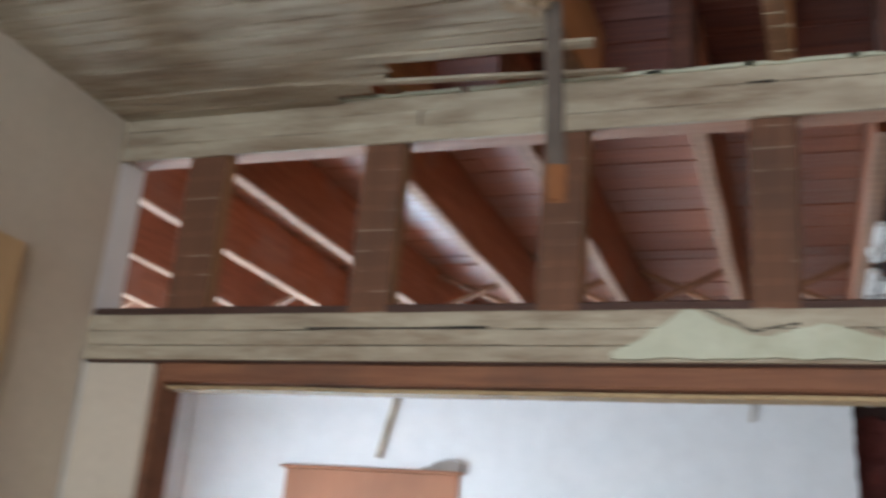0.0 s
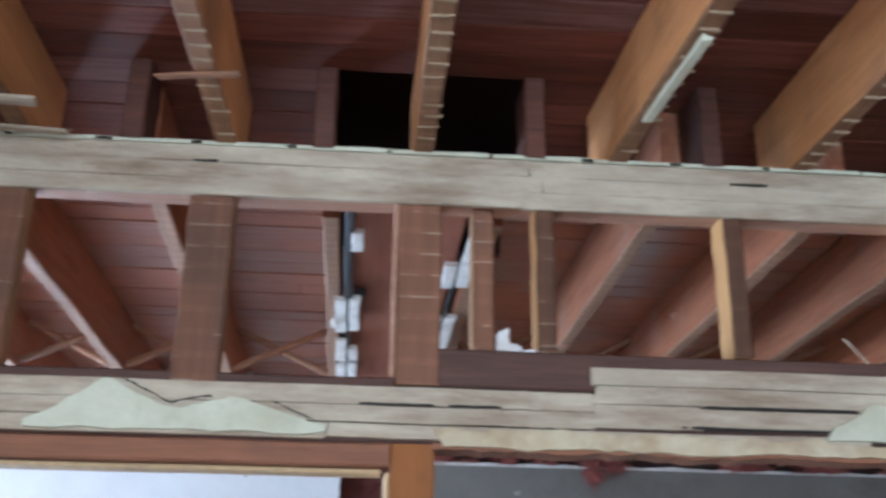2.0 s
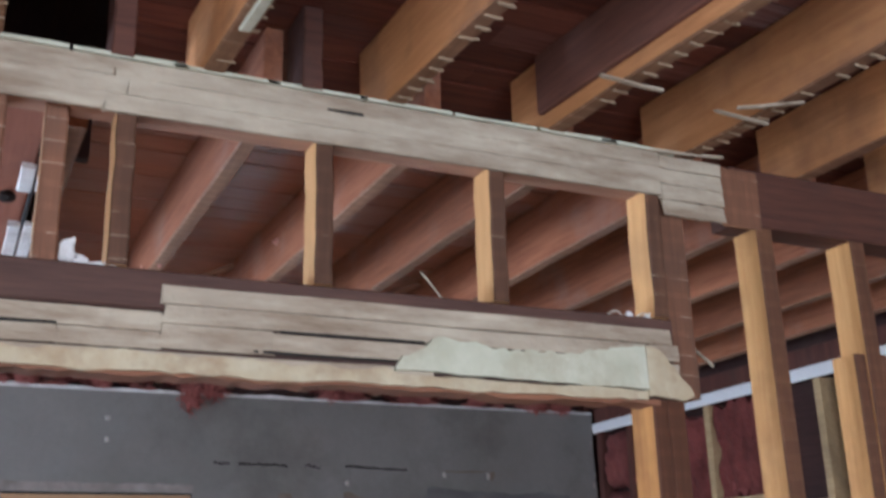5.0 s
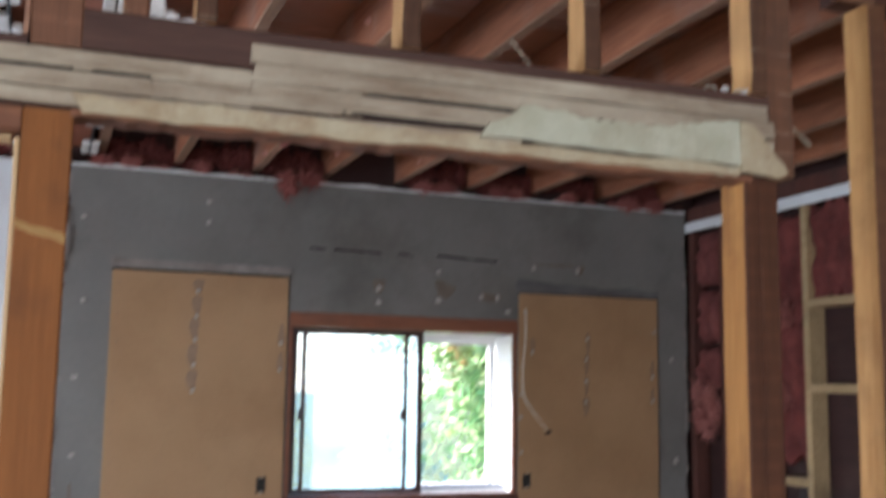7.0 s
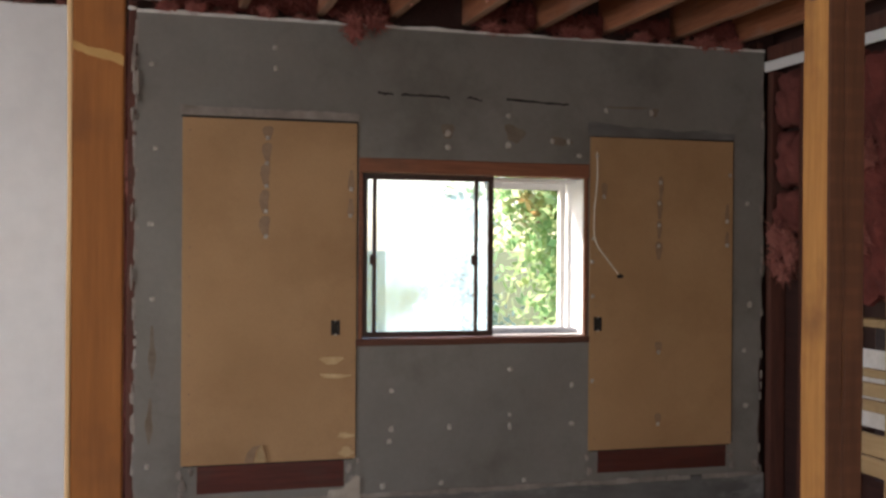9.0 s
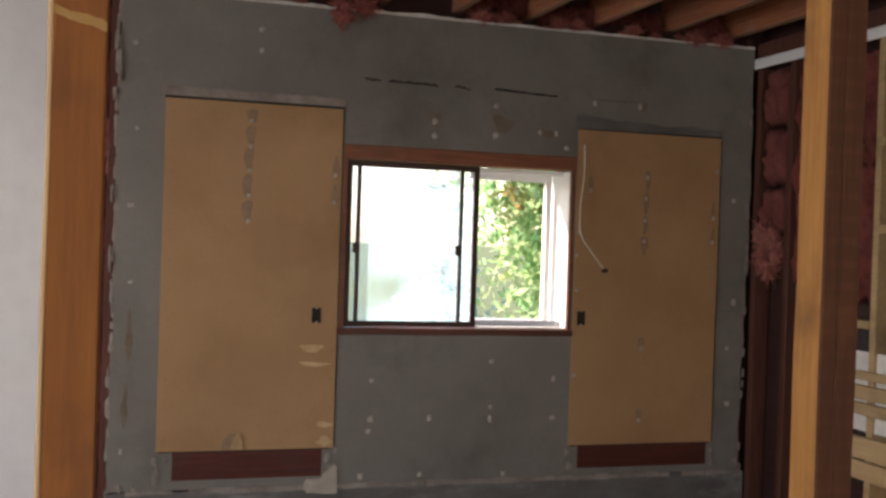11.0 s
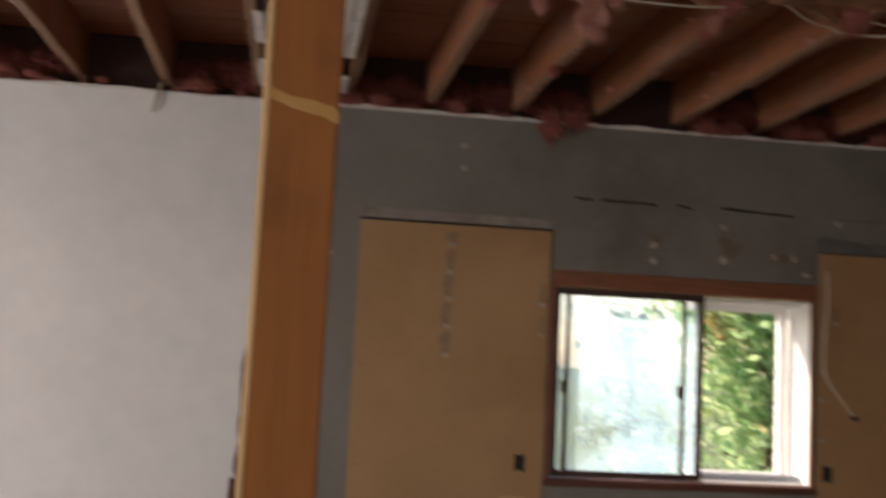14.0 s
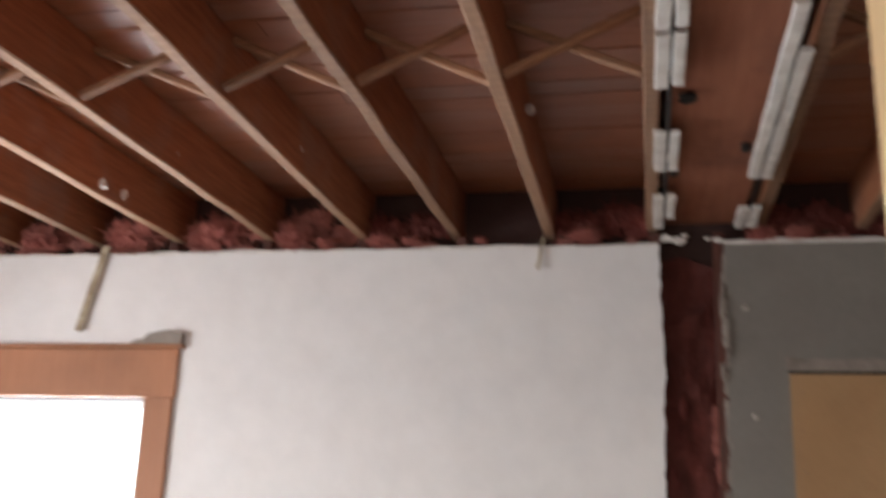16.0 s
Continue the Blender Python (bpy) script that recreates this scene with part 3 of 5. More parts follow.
pl = patch(0.692, 1.520, 0.415, 2.05, "tan hardboard panel nailed over the grey wallboard",
           ([(1.085, 1.965), (1.083, 1.845), (1.081, 1.735), (1.079, 1.615), (1.079, 1.495), (1.49, 1.73), (1.487, 1.60)],
            [(1.088, 1.99, 0.022, 0.03), (1.084, 1.90, 0.02, 0.04), (1.078, 1.79, 0.02, 0.05), (1.074, 1.66, 0.02, 0.055), (1.076, 1.545, 0.022, 0.045), (1.492, 1.77, 0.014, 0.05), (1.49, 1.64, 0.014, 0.04)]),
           True, (0.075, 0.055, 0.135))
pr = patch(2.752, 3.590, 0.395, 2.03, "tan hardboard panel with glue smudges on the grey wallboard",
           ([(3.155, 1.80), (3.150, 1.69), (3.148, 1.575), (3.146, 1.465), (3.15, 0.90), (3.15, 0.52), (2.79, 1.93), (2.83, 1.72), (3.555, 1.47), (3.555, 1.60), (3.57, 1.85), (2.77, 1.5), (2.765, 1.38), (2.77, 1.2), (2.77, 0.76)],
            [(3.158, 1.77, 0.012, 0.06), (3.152, 1.66, 0.014, 0.05), (3.150, 1.55, 0.013, 0.045), (3.148, 1.44, 0.018, 0.045), (3.15, 0.925, 0.018, 0.03), (3.15, 0.545, 0.016, 0.03), (2.832, 1.75, 0.014, 0.04), (3.557, 1.5, 0.012, 0.04), (3.557, 1.64, 0.012, 0.05)]),
           False, (0.055, 0.03, 0.12))
bm = prism([(2.74, 2.035), (3.6, 2.04)] + ragged((3.6, 2.075), (2.74, 2.105), 26, 0.007), Y0 - 0.005, Y0 - 0.0005)
part("ledge", bm, M_GRIME, pr, "grey mortar smear over the board")
part("dark_crescent", prism([(0.985, 0.418), (1.028, 0.418), (1.040, 0.470), (1.062, 0.500), (1.025, 0.494), (0.998, 0.465)], Y0 - 0.0072, Y0 - 0.0062), M_SMUDGE, pl, "dark crescent beside the peeled flap")
part("peeled_flap", prism([(1.032, 0.42), (1.088, 0.42), (1.080, 0.46), (1.066, 0.503), (1.050, 0.478)], Y0 - 0.018, Y0 - 0.0065), M_PALEWOOD, pl, "peeled flap of the board's face")
bm = bmesh.new()
for k, (x, z, w, h) in enumerate(((1.40, 0.895, 0.05, 0.025), (1.41, 0.82, 0.07, 0.012), (1.47, 0.53, 0.04, 0.012), (1.475, 0.45, 0.035, 0.02))):
    pts = [(x + w * math.cos(a) * (1 + 0.35 * math.sin(3 * a + k)), z + h * math.sin(a) * (1 + 0.3 * math.cos(2 * a + k))) for a in [j * math.tau / 16 for j in range(16)]]
    prism(pts, Y0 - 0.0069, Y0 - 0.0063, bm)
part("scuff", bm, M_SCUFF, pl, "pale scuffs where the board is torn")


def outlet(x, z):
    ob = thing("outlet_box", (x, Y0 - 0.006, z), "empty dark outlet hole cut in the tan panel", "outlet box", "outlet holes")
    b = bmesh.new()
    holed(b, x - 0.022, x + 0.022, z - 0.036, z + 0.036, (x - 0.016, x + 0.016, z - 0.028, z + 0.028), plain_y(b, Y0 - 0.0085, Y0 - 0.0062))
    part("rim", b, M_BLACK, ob)
    # dark plate on the panel stands for the shaded hole
    b = bmesh.new()
    box(b, x - 0.016, x + 0.016, Y0 - 0.0068, Y0 - 0.0062, z - 0.028, z + 0.028)
    part("hole_shade", b, M_CRACK, ob)
    b = bmesh.new()
    lump(b, (x, Y0 - 0.008, z - 0.034), (0.007, 0.004, 0.006), 3)
    part("screw", b, M_DAB, ob)
    b = bmesh.new()
    lump(b, (x, Y0 - 0.008, z + 0.033), (0.005, 0.004, 0.004), 4)
    part("screw", b, M_DAB, ob)


outlet(1.418, 1.055)
outlet(2.80, 1.055)

# crack and dabs on the wallboard
bm = bmesh.new()
for x0, x1, z in ((1.62, 1.70, 2.205), (1.74, 1.99, 2.197), (2.08, 2.16, 2.195), (2.29, 2.63, 2.197)):
    up = ragged((x0, z), (x1, z - 0.008), 12, 0.004)
    prism(up + [(x_, z_ + 0.006 + 0.008 * random.random()) for x_, z_ in reversed(up)], Y0 - 0.0018, Y0 - 0.0006, bm)
part("crack", bm, M_CRACK, wall, "jagged dark crack in the wallboard")
bm = bmesh.new()
for k, (x, z) in enumerate(((1.12, 2.40), (1.12, 2.30), (0.55, 2.29), (1.98, 1.95), (1.98, 2.02), (2.30, 2.12), (2.30, 1.97), (2.54, 2.0), (2.63, 2.0), (1.70, 0.74), (1.70, 0.55), (1.69, 0.49), (2.00, 0.55), (2.32, 0.60), (2.32, 0.54), (2.32, 0.83), (2.66, 0.74), (2.66, 0.54), (1.96, 0.27), (2.69, 1.93), (3.68, 1.70), (3.70, 1.15), (2.84, 2.17), (3.1, 2.17), (1.66, 0.27), (2.4, 0.26), (0.57, 1.9), (0.55, 1.55), (0.56, 1.2), (0.54, 0.42), (3.67, 0.9), (3.68, 0.6))):
    lump(bm, (x, Y0 - 0.001, z), (0.011 + 0.006 * random.random(), 0.006, 0.012 + 0.007 * random.random()), k, 0.6)
part("adhesive_dab", bm, M_DAB, wall, "whitish adhesive and filler dabs")
bm = bmesh.new()
for k, (x, z, w, h) in enumerate(((1.98, 2.03, 0.03, 0.05), (2.33, 2.03, 0.05, 0.05), (2.58, 2.0, 0.06, 0.02), (0.56, 0.95, 0.015, 0.10), (0.55, 0.63, 0.015, 0.09), (2.98, 2.19, 0.12, 0.006), (3.12, 2.17, 0.02, 0.03))):
    pts = [(x + w * math.cos(a) * (1 + 0.35 * math.sin(3 * a + k)), z + h * math.sin(a) * (1 + 0.3 * math.cos(2 * a + k))) for a in [j * math.tau / 16 for j in range(16)]]
    prism(pts, Y0 - 0.0014, Y0 - 0.0006, bm)
part("glue_smudge", bm, matte("old_glue_stain", (0.15, 0.115, 0.08), (0.20, 0.165, 0.125), 25, 80), wall, "brown glue stains")

bm = bmesh.new()
for k, (x, z, s) in enumerate(((0.685, 0.37, 0.02), (0.70, 0.32, 0.025), (0.69, 0.28, 0.02), (0.735, 0.385, 0.015), (1.49, 0.37, 0.018), (1.51, 0.31, 0.024), (1.53, 0.27, 0.03), (1.50, 0.25, 0.02), (1.535, 0.40, 0.015), (2.745, 0.36, 0.018), (2.76, 0.29, 0.02), (3.585, 0.34, 0.02), (3.60, 0.28, 0.018), (0.53, 0.255, 0.02), (0.6, 0.245, 0.015), (3.74, 0.27, 0.03))):
    lump(bm, (x, Y0 - 0.002, z), (s * 0.7, 0.006, s * 1.1), k + 17, 1.2)
part("mortar_smear", prism([(1.38, 0.222)] + ragged((1.39, 0.262), (1.47, 0.275), 6, 0.004) + ragged((1.475, 0.29), (1.525, 0.335), 6, 0.005) + ragged((1.545, 0.32), (1.548, 0.20), 8, 0.004) + ragged((1.54, 0.195), (1.40, 0.2), 8, 0.004), Y0 - 0.011, Y0 + 0.001), matte("pale_mortar", (0.46, 0.41, 0.345), (0.34, 0.30, 0.25), 14, 50, stain=(0.2, 0.17, 0.14), amount=0.5, bump_d=0.004), wall, "pale mortar smear at the old skirting")
part("plaster_crumb", bm, M_LEDGE, wall, "whitish crumbs of plaster at the panel corners")

# ---- sliding window in the grey wall ----
wx0, wx1, wz0, wz1 = 1.53, 2.745, 0.975, 1.885
win = thing("window_1", ((wx0 + wx1) / 2, FAR, wz0), "dark bronze sliding window in a wooden frame", "window", kind="structure")
part("head", beam(wx0, wx1, FAR - 0.008, FAR + 0.10, 1.815, 1.885), M_WINWOOD, win, "reddish wooden head board")
part("sill", beam(wx0 - 0.012, wx1 + 0.006, FAR - 0.014, FAR + 0.10, 0.962, 0.995), M_WINSILL, win, "dark wooden sill")
part("jamb", beam(wx0, wx0 + 0.022, FAR - 0.004, FAR + 0.10, 0.995, 1.815), M_WINWOOD, win)
part("jamb", beam(wx1 - 0.022, wx1, FAR - 0.004, FAR + 0.10, 0.995, 1.815), M_WINWOOD, win)
b = bmesh.new()
box(b, wx1 - 0.026, wx1 - 0.0225, FAR + 0.012, FAR + 0.28, 1.0, 1.81)
box(b, 2.24, wx1 - 0.026, FAR + 0.02, FAR + 0.28, 0.996, 1.004)
box(b, 2.24, wx1 - 0.026, FAR + 0.10, FAR + 0.28, 1.795, 1.812)
part("reveal", b, M_WHITEPAINT, win, "white painted outer reveal")
b = bmesh.new()
box(b, 2.67, 2.70, FAR + 0.20, FAR + 0.24, 1.03, 1.76)
box(b, 2.24, 2.70, FAR + 0.20, FAR + 0.24, 1.004, 1.03)
box(b, 2.24, 2.70, FAR + 0.20, FAR + 0.24, 1.76, 1.795)
part("outer_frame", b, M_WHITEPAINT, win, "white outer frame")
M_TRACK = matte("grey_track_metal", (0.36, 0.38, 0.42), (0.26, 0.28, 0.31), 20, 80, rough=0.35, bump_d=0.0004)
for y in (0.075, 0.115, 0.150):
    b = bmesh.new()
    box(b, 2.24, 2.716, FAR + y, FAR + y + 0.012, 1.0045, 1.030)
    part("track_rail", b, M_TRACK, win, "grey metal sliding rail")


def sash(x0, x1, y0, y1, z0, z1, w, parent, mat):
    ob = part("sash", bmesh.new(), mat, parent)
    ob.matrix_parent_inverse = Matrix.Translation(-parent.location)
    b = bmesh.new()
    for r in ((x0, x0 + w, z0, z1), (x1 - w, x1, z0, z1), (x0 + w, x1 - w, z0, z0 + w), (x0 + w, x1 - w, z1 - w, z1)):
        box(b, r[0], r[1], y0, y1, r[2], r[3])
    bmesh.ops.recalc_face_normals(b, faces=b.faces)
    b.to_mesh(ob.data)
    b.free()
    return ob


s1 = sash(1.553, 2.235, FAR + 0.03, FAR + 0.06, 1.0, 1.812, 0.028, win, M_BRONZE)
b = bmesh.new()
box(b, 1.581, 2.207, FAR + 0.043, FAR + 0.047, 1.028, 1.784)
g1 = part("pane", b, M_GLASS_DUSTY, s1, "dusty window pane")
g1.visible_shadow = False
b = bmesh.new()
box(b, 1.603, 1.622, FAR + 0.008, FAR + 0.024, 1.02, 1.79)
box(b, 2.128, 2.146, FAR + 0.008, FAR + 0.024, 1.02, 1.79)
box(b, 1.590, 1.603, FAR + 0.008, FAR + 0.022, 1.36, 1.41)
box(b, 2.112, 2.128, FAR + 0.008, FAR + 0.022, 1.36, 1.41)
part("screen_frame", b, M_BRONZE, win, "dark inner screen frame with catches")

# ---- bright window with stained casing in the white wall ----
win2 = thing("window_2", (-2.13, FAR, 0.75), "bright overexposed window with reddish-brown casing", "window", kind="structure")
part("casing_head", beam(-2.60, -1.625, FAR - 0.02, FAR - 0.0005, 1.94, 2.135), M_CASING, win2, "wide stained head casing")
part("casing_side", beam(-2.60, -2.49, FAR - 0.02, FAR - 0.0005, 0.7, 1.938), M_CASING, win2)
part("casing_side", beam(-1.75, -1.63, FAR - 0.02, FAR - 0.0005, 0.7, 1.938), M_CASING, win2)
part("sill", beam(-2.65, -1.62, FAR - 0.05, FAR + 0.1, 0.66, 0.70), M_CASING, win2)
part("cap", beam(-2.63, -1.605, FAR - 0.032, FAR - 0.0005, 2.1355, 2.152), M_CASING, win2, "narrow cap moulding")
s2 = sash(-2.48, -1.76, FAR + 0.05, FAR + 0.09, 0.76, 1.935, 0.03, win2, M_WHITEPAINT)
b = bmesh.new()
box(b, -2.45, -1.79, FAR + 0.068, FAR + 0.072, 0.79, 1.905)
g2 = part("pane", b, M_GLASS_DUSTY, s2, "dusty window pane")
g2.visible_shadow = False
b = bmesh.new()
prism([(-1.83, 2.153), (-1.612, 2.153), (-1.606, 2.192), (-1.66, 2.207), (-1.70, 2.203), (-1.75, 2.194), (-1.775, 2.172), (-1.81, 2.166)], FAR - 0.035, FAR - 0.001, b)
tagged(part("plaster_debris", b, M_LEDGE), "broken grey plaster piece lying on the window casing", "debris")

# ---- stripped side wall with insulation ----
east = thing("wall_east", (XR, 4.3, 0.0), "stripped side wall of dark studs with pink insulation", "wall", kind="structure")
bm = bmesh.new()
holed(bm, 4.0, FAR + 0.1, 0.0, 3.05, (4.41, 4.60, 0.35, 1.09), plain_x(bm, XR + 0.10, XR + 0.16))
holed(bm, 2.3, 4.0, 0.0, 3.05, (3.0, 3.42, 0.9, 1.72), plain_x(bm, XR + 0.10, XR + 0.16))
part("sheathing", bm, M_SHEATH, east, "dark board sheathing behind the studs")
for y in (5.35, 5.06, 4.70, 2.75):
    part("stud", beam(XR, XR + 0.095, y - 0.022, y + 0.022, 0.0, 2.42), M_DARKSTUD, east)
for y in (4.385, 3.98, 3.64, 3.46):
    part("stud", beam(XR - 0.004, XR + 0.095, y - 0.02, y + 0.02, 0.0, 2.42), M_PALEWOOD, east, "pale sawn stud")
part("top_strip", beam(XR - 0.02, XR - 0.005, 2.3, FAR - 0.002, 2.42, 2.475), M_WHITEPAINT, east, "white strip of plasterboard along the top")
part("top_plate", beam(XR - 0.004, XR + 0.095, 2.3, FAR, 2.475, 2.56), M_DARKSTUD, east)
for y0, y1, z in ((4.0, 4.365, 1.95), (4.0, 4.365, 1.55), (3.66, 3.96, 1.90), (3.02, 3.44, 1.74), (4.41, 4.6, 1.11)):
    part("blocking", beam(XR - 0.002, XR + 0.09, y0, y1, z - 0.02, z + 0.02), M_PALEWOOD, east, "pale blocking between studs")
for y0, z0, z1 in ((4.25, 0.86, 0.90), (4.1, 0.77, 0.835), (4.12, 0.70, 0.755), (4.05, 0.50, 0.60), (4.05, 0.405, 0.49)):
    part("rail_board", beam(XR - 0.03, XR - 0.006, y0, 4.66, z0, z1), M_PALEWOOD, east, "rough pale board nailed across the studs")


def side_batt(y0, y1, z0, z1, seed):
    b = bmesh.new()
    ny, nz = max(3, int((y1 - y0) / 0.03)), max(6, int((z1 - z0) / 0.04))
    g = [[b.verts.new((XR + 0.03 + 0.05 * noise.fractal(Vector((i * 0.31 + seed, j * 0.27, seed)), 1.0, 2.0, 4), y0 + (y1 - y0) * i / ny, z0 + (z1 - z0) * j / nz + (random.uniform(-0.04, 0.04) if j in (0, nz) else 0))) for i in range(ny + 1)] for j in range(nz + 1)]
    for j in range(nz):
        for i in range(ny):
            b.faces.new((g[j][i], g[j][i + 1], g[j + 1][i + 1], g[j + 1][i]))
    geo = bmesh.ops.extrude_face_region(b, geom=b.faces[:])
    bmesh.ops.translate(b, verts=[v for v in geo["geom"] if isinstance(v, bmesh.types.BMVert)], vec=(0.03, 0, 0))
    return part("insulation_batt", b, M_PINK_DARK, east, "torn pink insulation batt")


def pillow(y0, y1, z0, z1, seed):
    """A folded length of batt that bulges out between two studs."""
    b = bmesh.new()
    ny, nz = 12, 14
    g = []
    for j in range(nz + 1):
        row = []
        for i in range(ny + 1):
            u, v = 2 * i / ny - 1, 2 * j / nz - 1
            n = noise.fractal(Vector((u * 2.1 + seed, v * 2.4, seed * 1.7)), 1.0, 2.0, 4)
            groove = 0.03 * math.exp(-(u * 5 - 1.0 * math.sin(v * 2 + seed)) ** 2)
            row.append(b.verts.new((XR + 0.055 - 0.07 * (1 - u ** 4) * (1 - v ** 6) - 0.03 * n + groove, y0 + (y1 - y0) * i / ny, z0 + (z1 - z0) * j / nz + 0.02 * n)))
        g.append(row)
    for j in range(nz):
        for i in range(ny):
            b.faces.new((g[j][i], g[j][i + 1], g[j + 1][i + 1], g[j + 1][i]))
    geo = bmesh.ops.extrude_face_region(b, geom=b.faces[:])
    bmesh.ops.translate(b, verts=[v for v in geo["geom"] if isinstance(v, bmesh.types.BMVert)], vec=(0.03, 0, 0))
    return part("insulation_batt", b, matte("bay_insulation", (0.22, 0.07, 0.058), (0.12, 0.035, 0.03), 6, 60, rough=1.0, bump_d=0.01, stain=(0.09, 0.028, 0.023), amount=0.7, strength=1.0), east, "folded dark pink insulation batt", smooth=True)


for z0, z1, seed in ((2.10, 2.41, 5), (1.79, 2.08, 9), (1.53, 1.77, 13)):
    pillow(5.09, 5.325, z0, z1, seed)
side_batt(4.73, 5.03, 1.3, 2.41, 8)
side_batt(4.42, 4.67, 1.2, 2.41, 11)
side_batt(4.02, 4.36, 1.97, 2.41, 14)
bm = bmesh.new()
for i, (y, z) in enumerate(((5.27, 1.46), (5.2, 1.50), (5.29, 1.38), (5.15, 1.42), (5.22, 1.34), (5.3, 1.52), (4.9, 1.7), (4.6, 1.5), (4.55, 1.9))):
    clump((XR + 0.01, y, z), (0.05, 0.055, 0.085), i + 60, 60, bm)
part("insulation_tuft", bm, M_PINK_DUSTY, east, "loose pink insulation fluff")
b = bmesh.new()
box(b, XR + 0.012, XR + 0.022, 4.20, 4.66, 0.62, 0.985)
part("white_scrap_board", b, M_CHUNK, east, "white board scrap behind the rails")

# ---- open stud partition ----
prt = thing("wall_partition", (0.46, FRONT, 0.0), "stripped stud partition with lath remains over two openings", "wall", kind="structure")
part("top_plate", beam(-1.46, 2.10, FRONT, CRIP, 2.496, 2.54, n=12), M_PLATE, prt, "pinkish lower top plate")
part("top_plate", beam(-1.46, 2.10, FRONT, BACK, 2.541, 2.595, n=12), M_PLATE, prt)
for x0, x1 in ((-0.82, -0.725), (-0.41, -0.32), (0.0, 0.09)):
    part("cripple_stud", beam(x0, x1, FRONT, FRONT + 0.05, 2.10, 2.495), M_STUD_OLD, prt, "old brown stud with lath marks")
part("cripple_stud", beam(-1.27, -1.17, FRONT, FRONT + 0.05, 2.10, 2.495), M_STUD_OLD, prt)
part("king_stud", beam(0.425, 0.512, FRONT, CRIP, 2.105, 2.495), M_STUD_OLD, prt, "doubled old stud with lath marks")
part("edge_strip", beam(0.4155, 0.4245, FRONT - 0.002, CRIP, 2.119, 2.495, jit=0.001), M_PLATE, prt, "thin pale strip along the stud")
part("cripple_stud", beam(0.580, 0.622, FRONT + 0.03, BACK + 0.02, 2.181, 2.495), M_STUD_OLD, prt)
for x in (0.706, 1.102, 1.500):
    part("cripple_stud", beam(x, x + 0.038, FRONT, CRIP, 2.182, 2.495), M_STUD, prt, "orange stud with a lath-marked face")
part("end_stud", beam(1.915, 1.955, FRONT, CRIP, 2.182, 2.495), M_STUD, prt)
part("end_stud", beam(1.956, 2.03, FRONT + 0.01, BACK, 2.0, 2.495), M_STUD_OLD, prt)
# header over both openings
part("header", beam(-1.46, 0.424, FRONT, BACK, 1.992, 2.118, n=10), M_SILL, prt, "dark header timber")
part("header", beam(0.425, 1.955, FRONT, FRONT + 0.06, 1.992, 2.104, n=10), M_SILL, prt, "dark header timber")
part("header_cap", beam(0.513, 1.955, FRONT, BACK, 2.105, 2.18, n=10), M_SILL, prt, "dark upper header timber")
# posts
part("post", beam(0.422, 0.505, FRONT, BACK, 0.0, 1.991, n=10, cham=0.003, jit=0.0008), M_POST, prt, "orange-brown solid post")
bm = bmesh.new()
prism(ragged((0.4225, 1.796), (0.5045, 1.772), 10, 0.002) + list(reversed(ragged((0.4225, 1.782), (0.5045, 1.756), 10, 0.002))), FRONT - 0.002, FRONT + 0.001, bm)
part("glue_line", bm, M_RING, prt, "yellowed glue line across the post")
part("post", beam(1.886, 1.926, FRONT, BACK, 0.0, 1.991, n=10), M_POST_EAST, prt, "orange post with its brown face darkened for shade")
part("post", beam(1.9265, 1.976, FRONT + 0.002, BACK, 0.0, 1.991, n=10), M_POST_EAST, prt)
part("stud", beam(2.245, 2.295, FRONT, BACK, 0.0, 2.44, n=10), M_STUD_SMOOTH, prt)
part("stud", beam(2.555, 2.605, FRONT, BACK, 0.0, 2.44, n=10), M_STUD_SMOOTH, prt)
part("stud", beam(2.515, 2.554, FRONT + 0.005, BACK - 0.005, 0.0, 2.14, n=8), M_STUD_SMOOTH, prt)
part("stud", beam(2.606, 2.64, FRONT + 0.005, BACK - 0.005, 0.0, 2.14, n=8), M_STUD_OLD, prt)
part("stud", beam(2.95, 2.99, FRONT, BACK, 0.0, 2.44, n=10), M_STUD_SMOOTH, prt)
part("lintel", beam(2.18, 4.9, FRONT, BACK, 2.442, 2.595, n=12), M_BEAM, prt, "dark brown lintel on the studs")
part("block", beam(2.14, 2.26, FRONT - 0.006, FRONT - 0.0005, 2.43, 2.585), M_STUD_OLD, prt, "lath-marked block at the plate's end")
# opening trim
part("head_board", beam(-1.25, 0.421, FRONT + 0.002, BACK, 1.948, 1.991, n=10), M_HEAD, prt, "red-brown door head board")
part("head_bead", beam(-1.25, 0.405, FRONT + 0.03, BACK - 0.01, 1.938, 1.947, n=10, jit=0.001), M_PALEWOOD, prt, "pale bead under the head board")
# the jamb's cream colour also carries the light on the post's left side
part("jamb", beam(0.4135, 0.4215, FRONT + 0.003, BACK, 0.0, 1.937, n=10), M_JAMB, prt, "thin pale jamb board, toned as the post's lit side")
part("jamb", beam(-1.27, -1.25, FRONT + 0.004, BACK, 0.0, 1.99, n=8), M_HEAD, prt)
part("wall_stub", beam(-1.458, -1.272, FRONT + 0.002, BACK, 0.0, 1.99, n=8), M_BEIGE, prt, "beige wall stub beside the opening")

# lath strips nailed over plate and header
def lath(x0, x1, z0, z1, proud=0.0, tilt=0.0, rag=0.006):
    y = FRONT - 0.006 - proud
    b = timber((x0, y, (z0 + z1) / 2), (x1, y + random.uniform(-0.002, 0.0), (z0 + z1) / 2 + tilt), 0.0095, z1 - z0, (0, 1, 0), cham=0.0008, jit=0.001, n=8, rag=rag)
    return part("lath", b, M_LATH, prt)


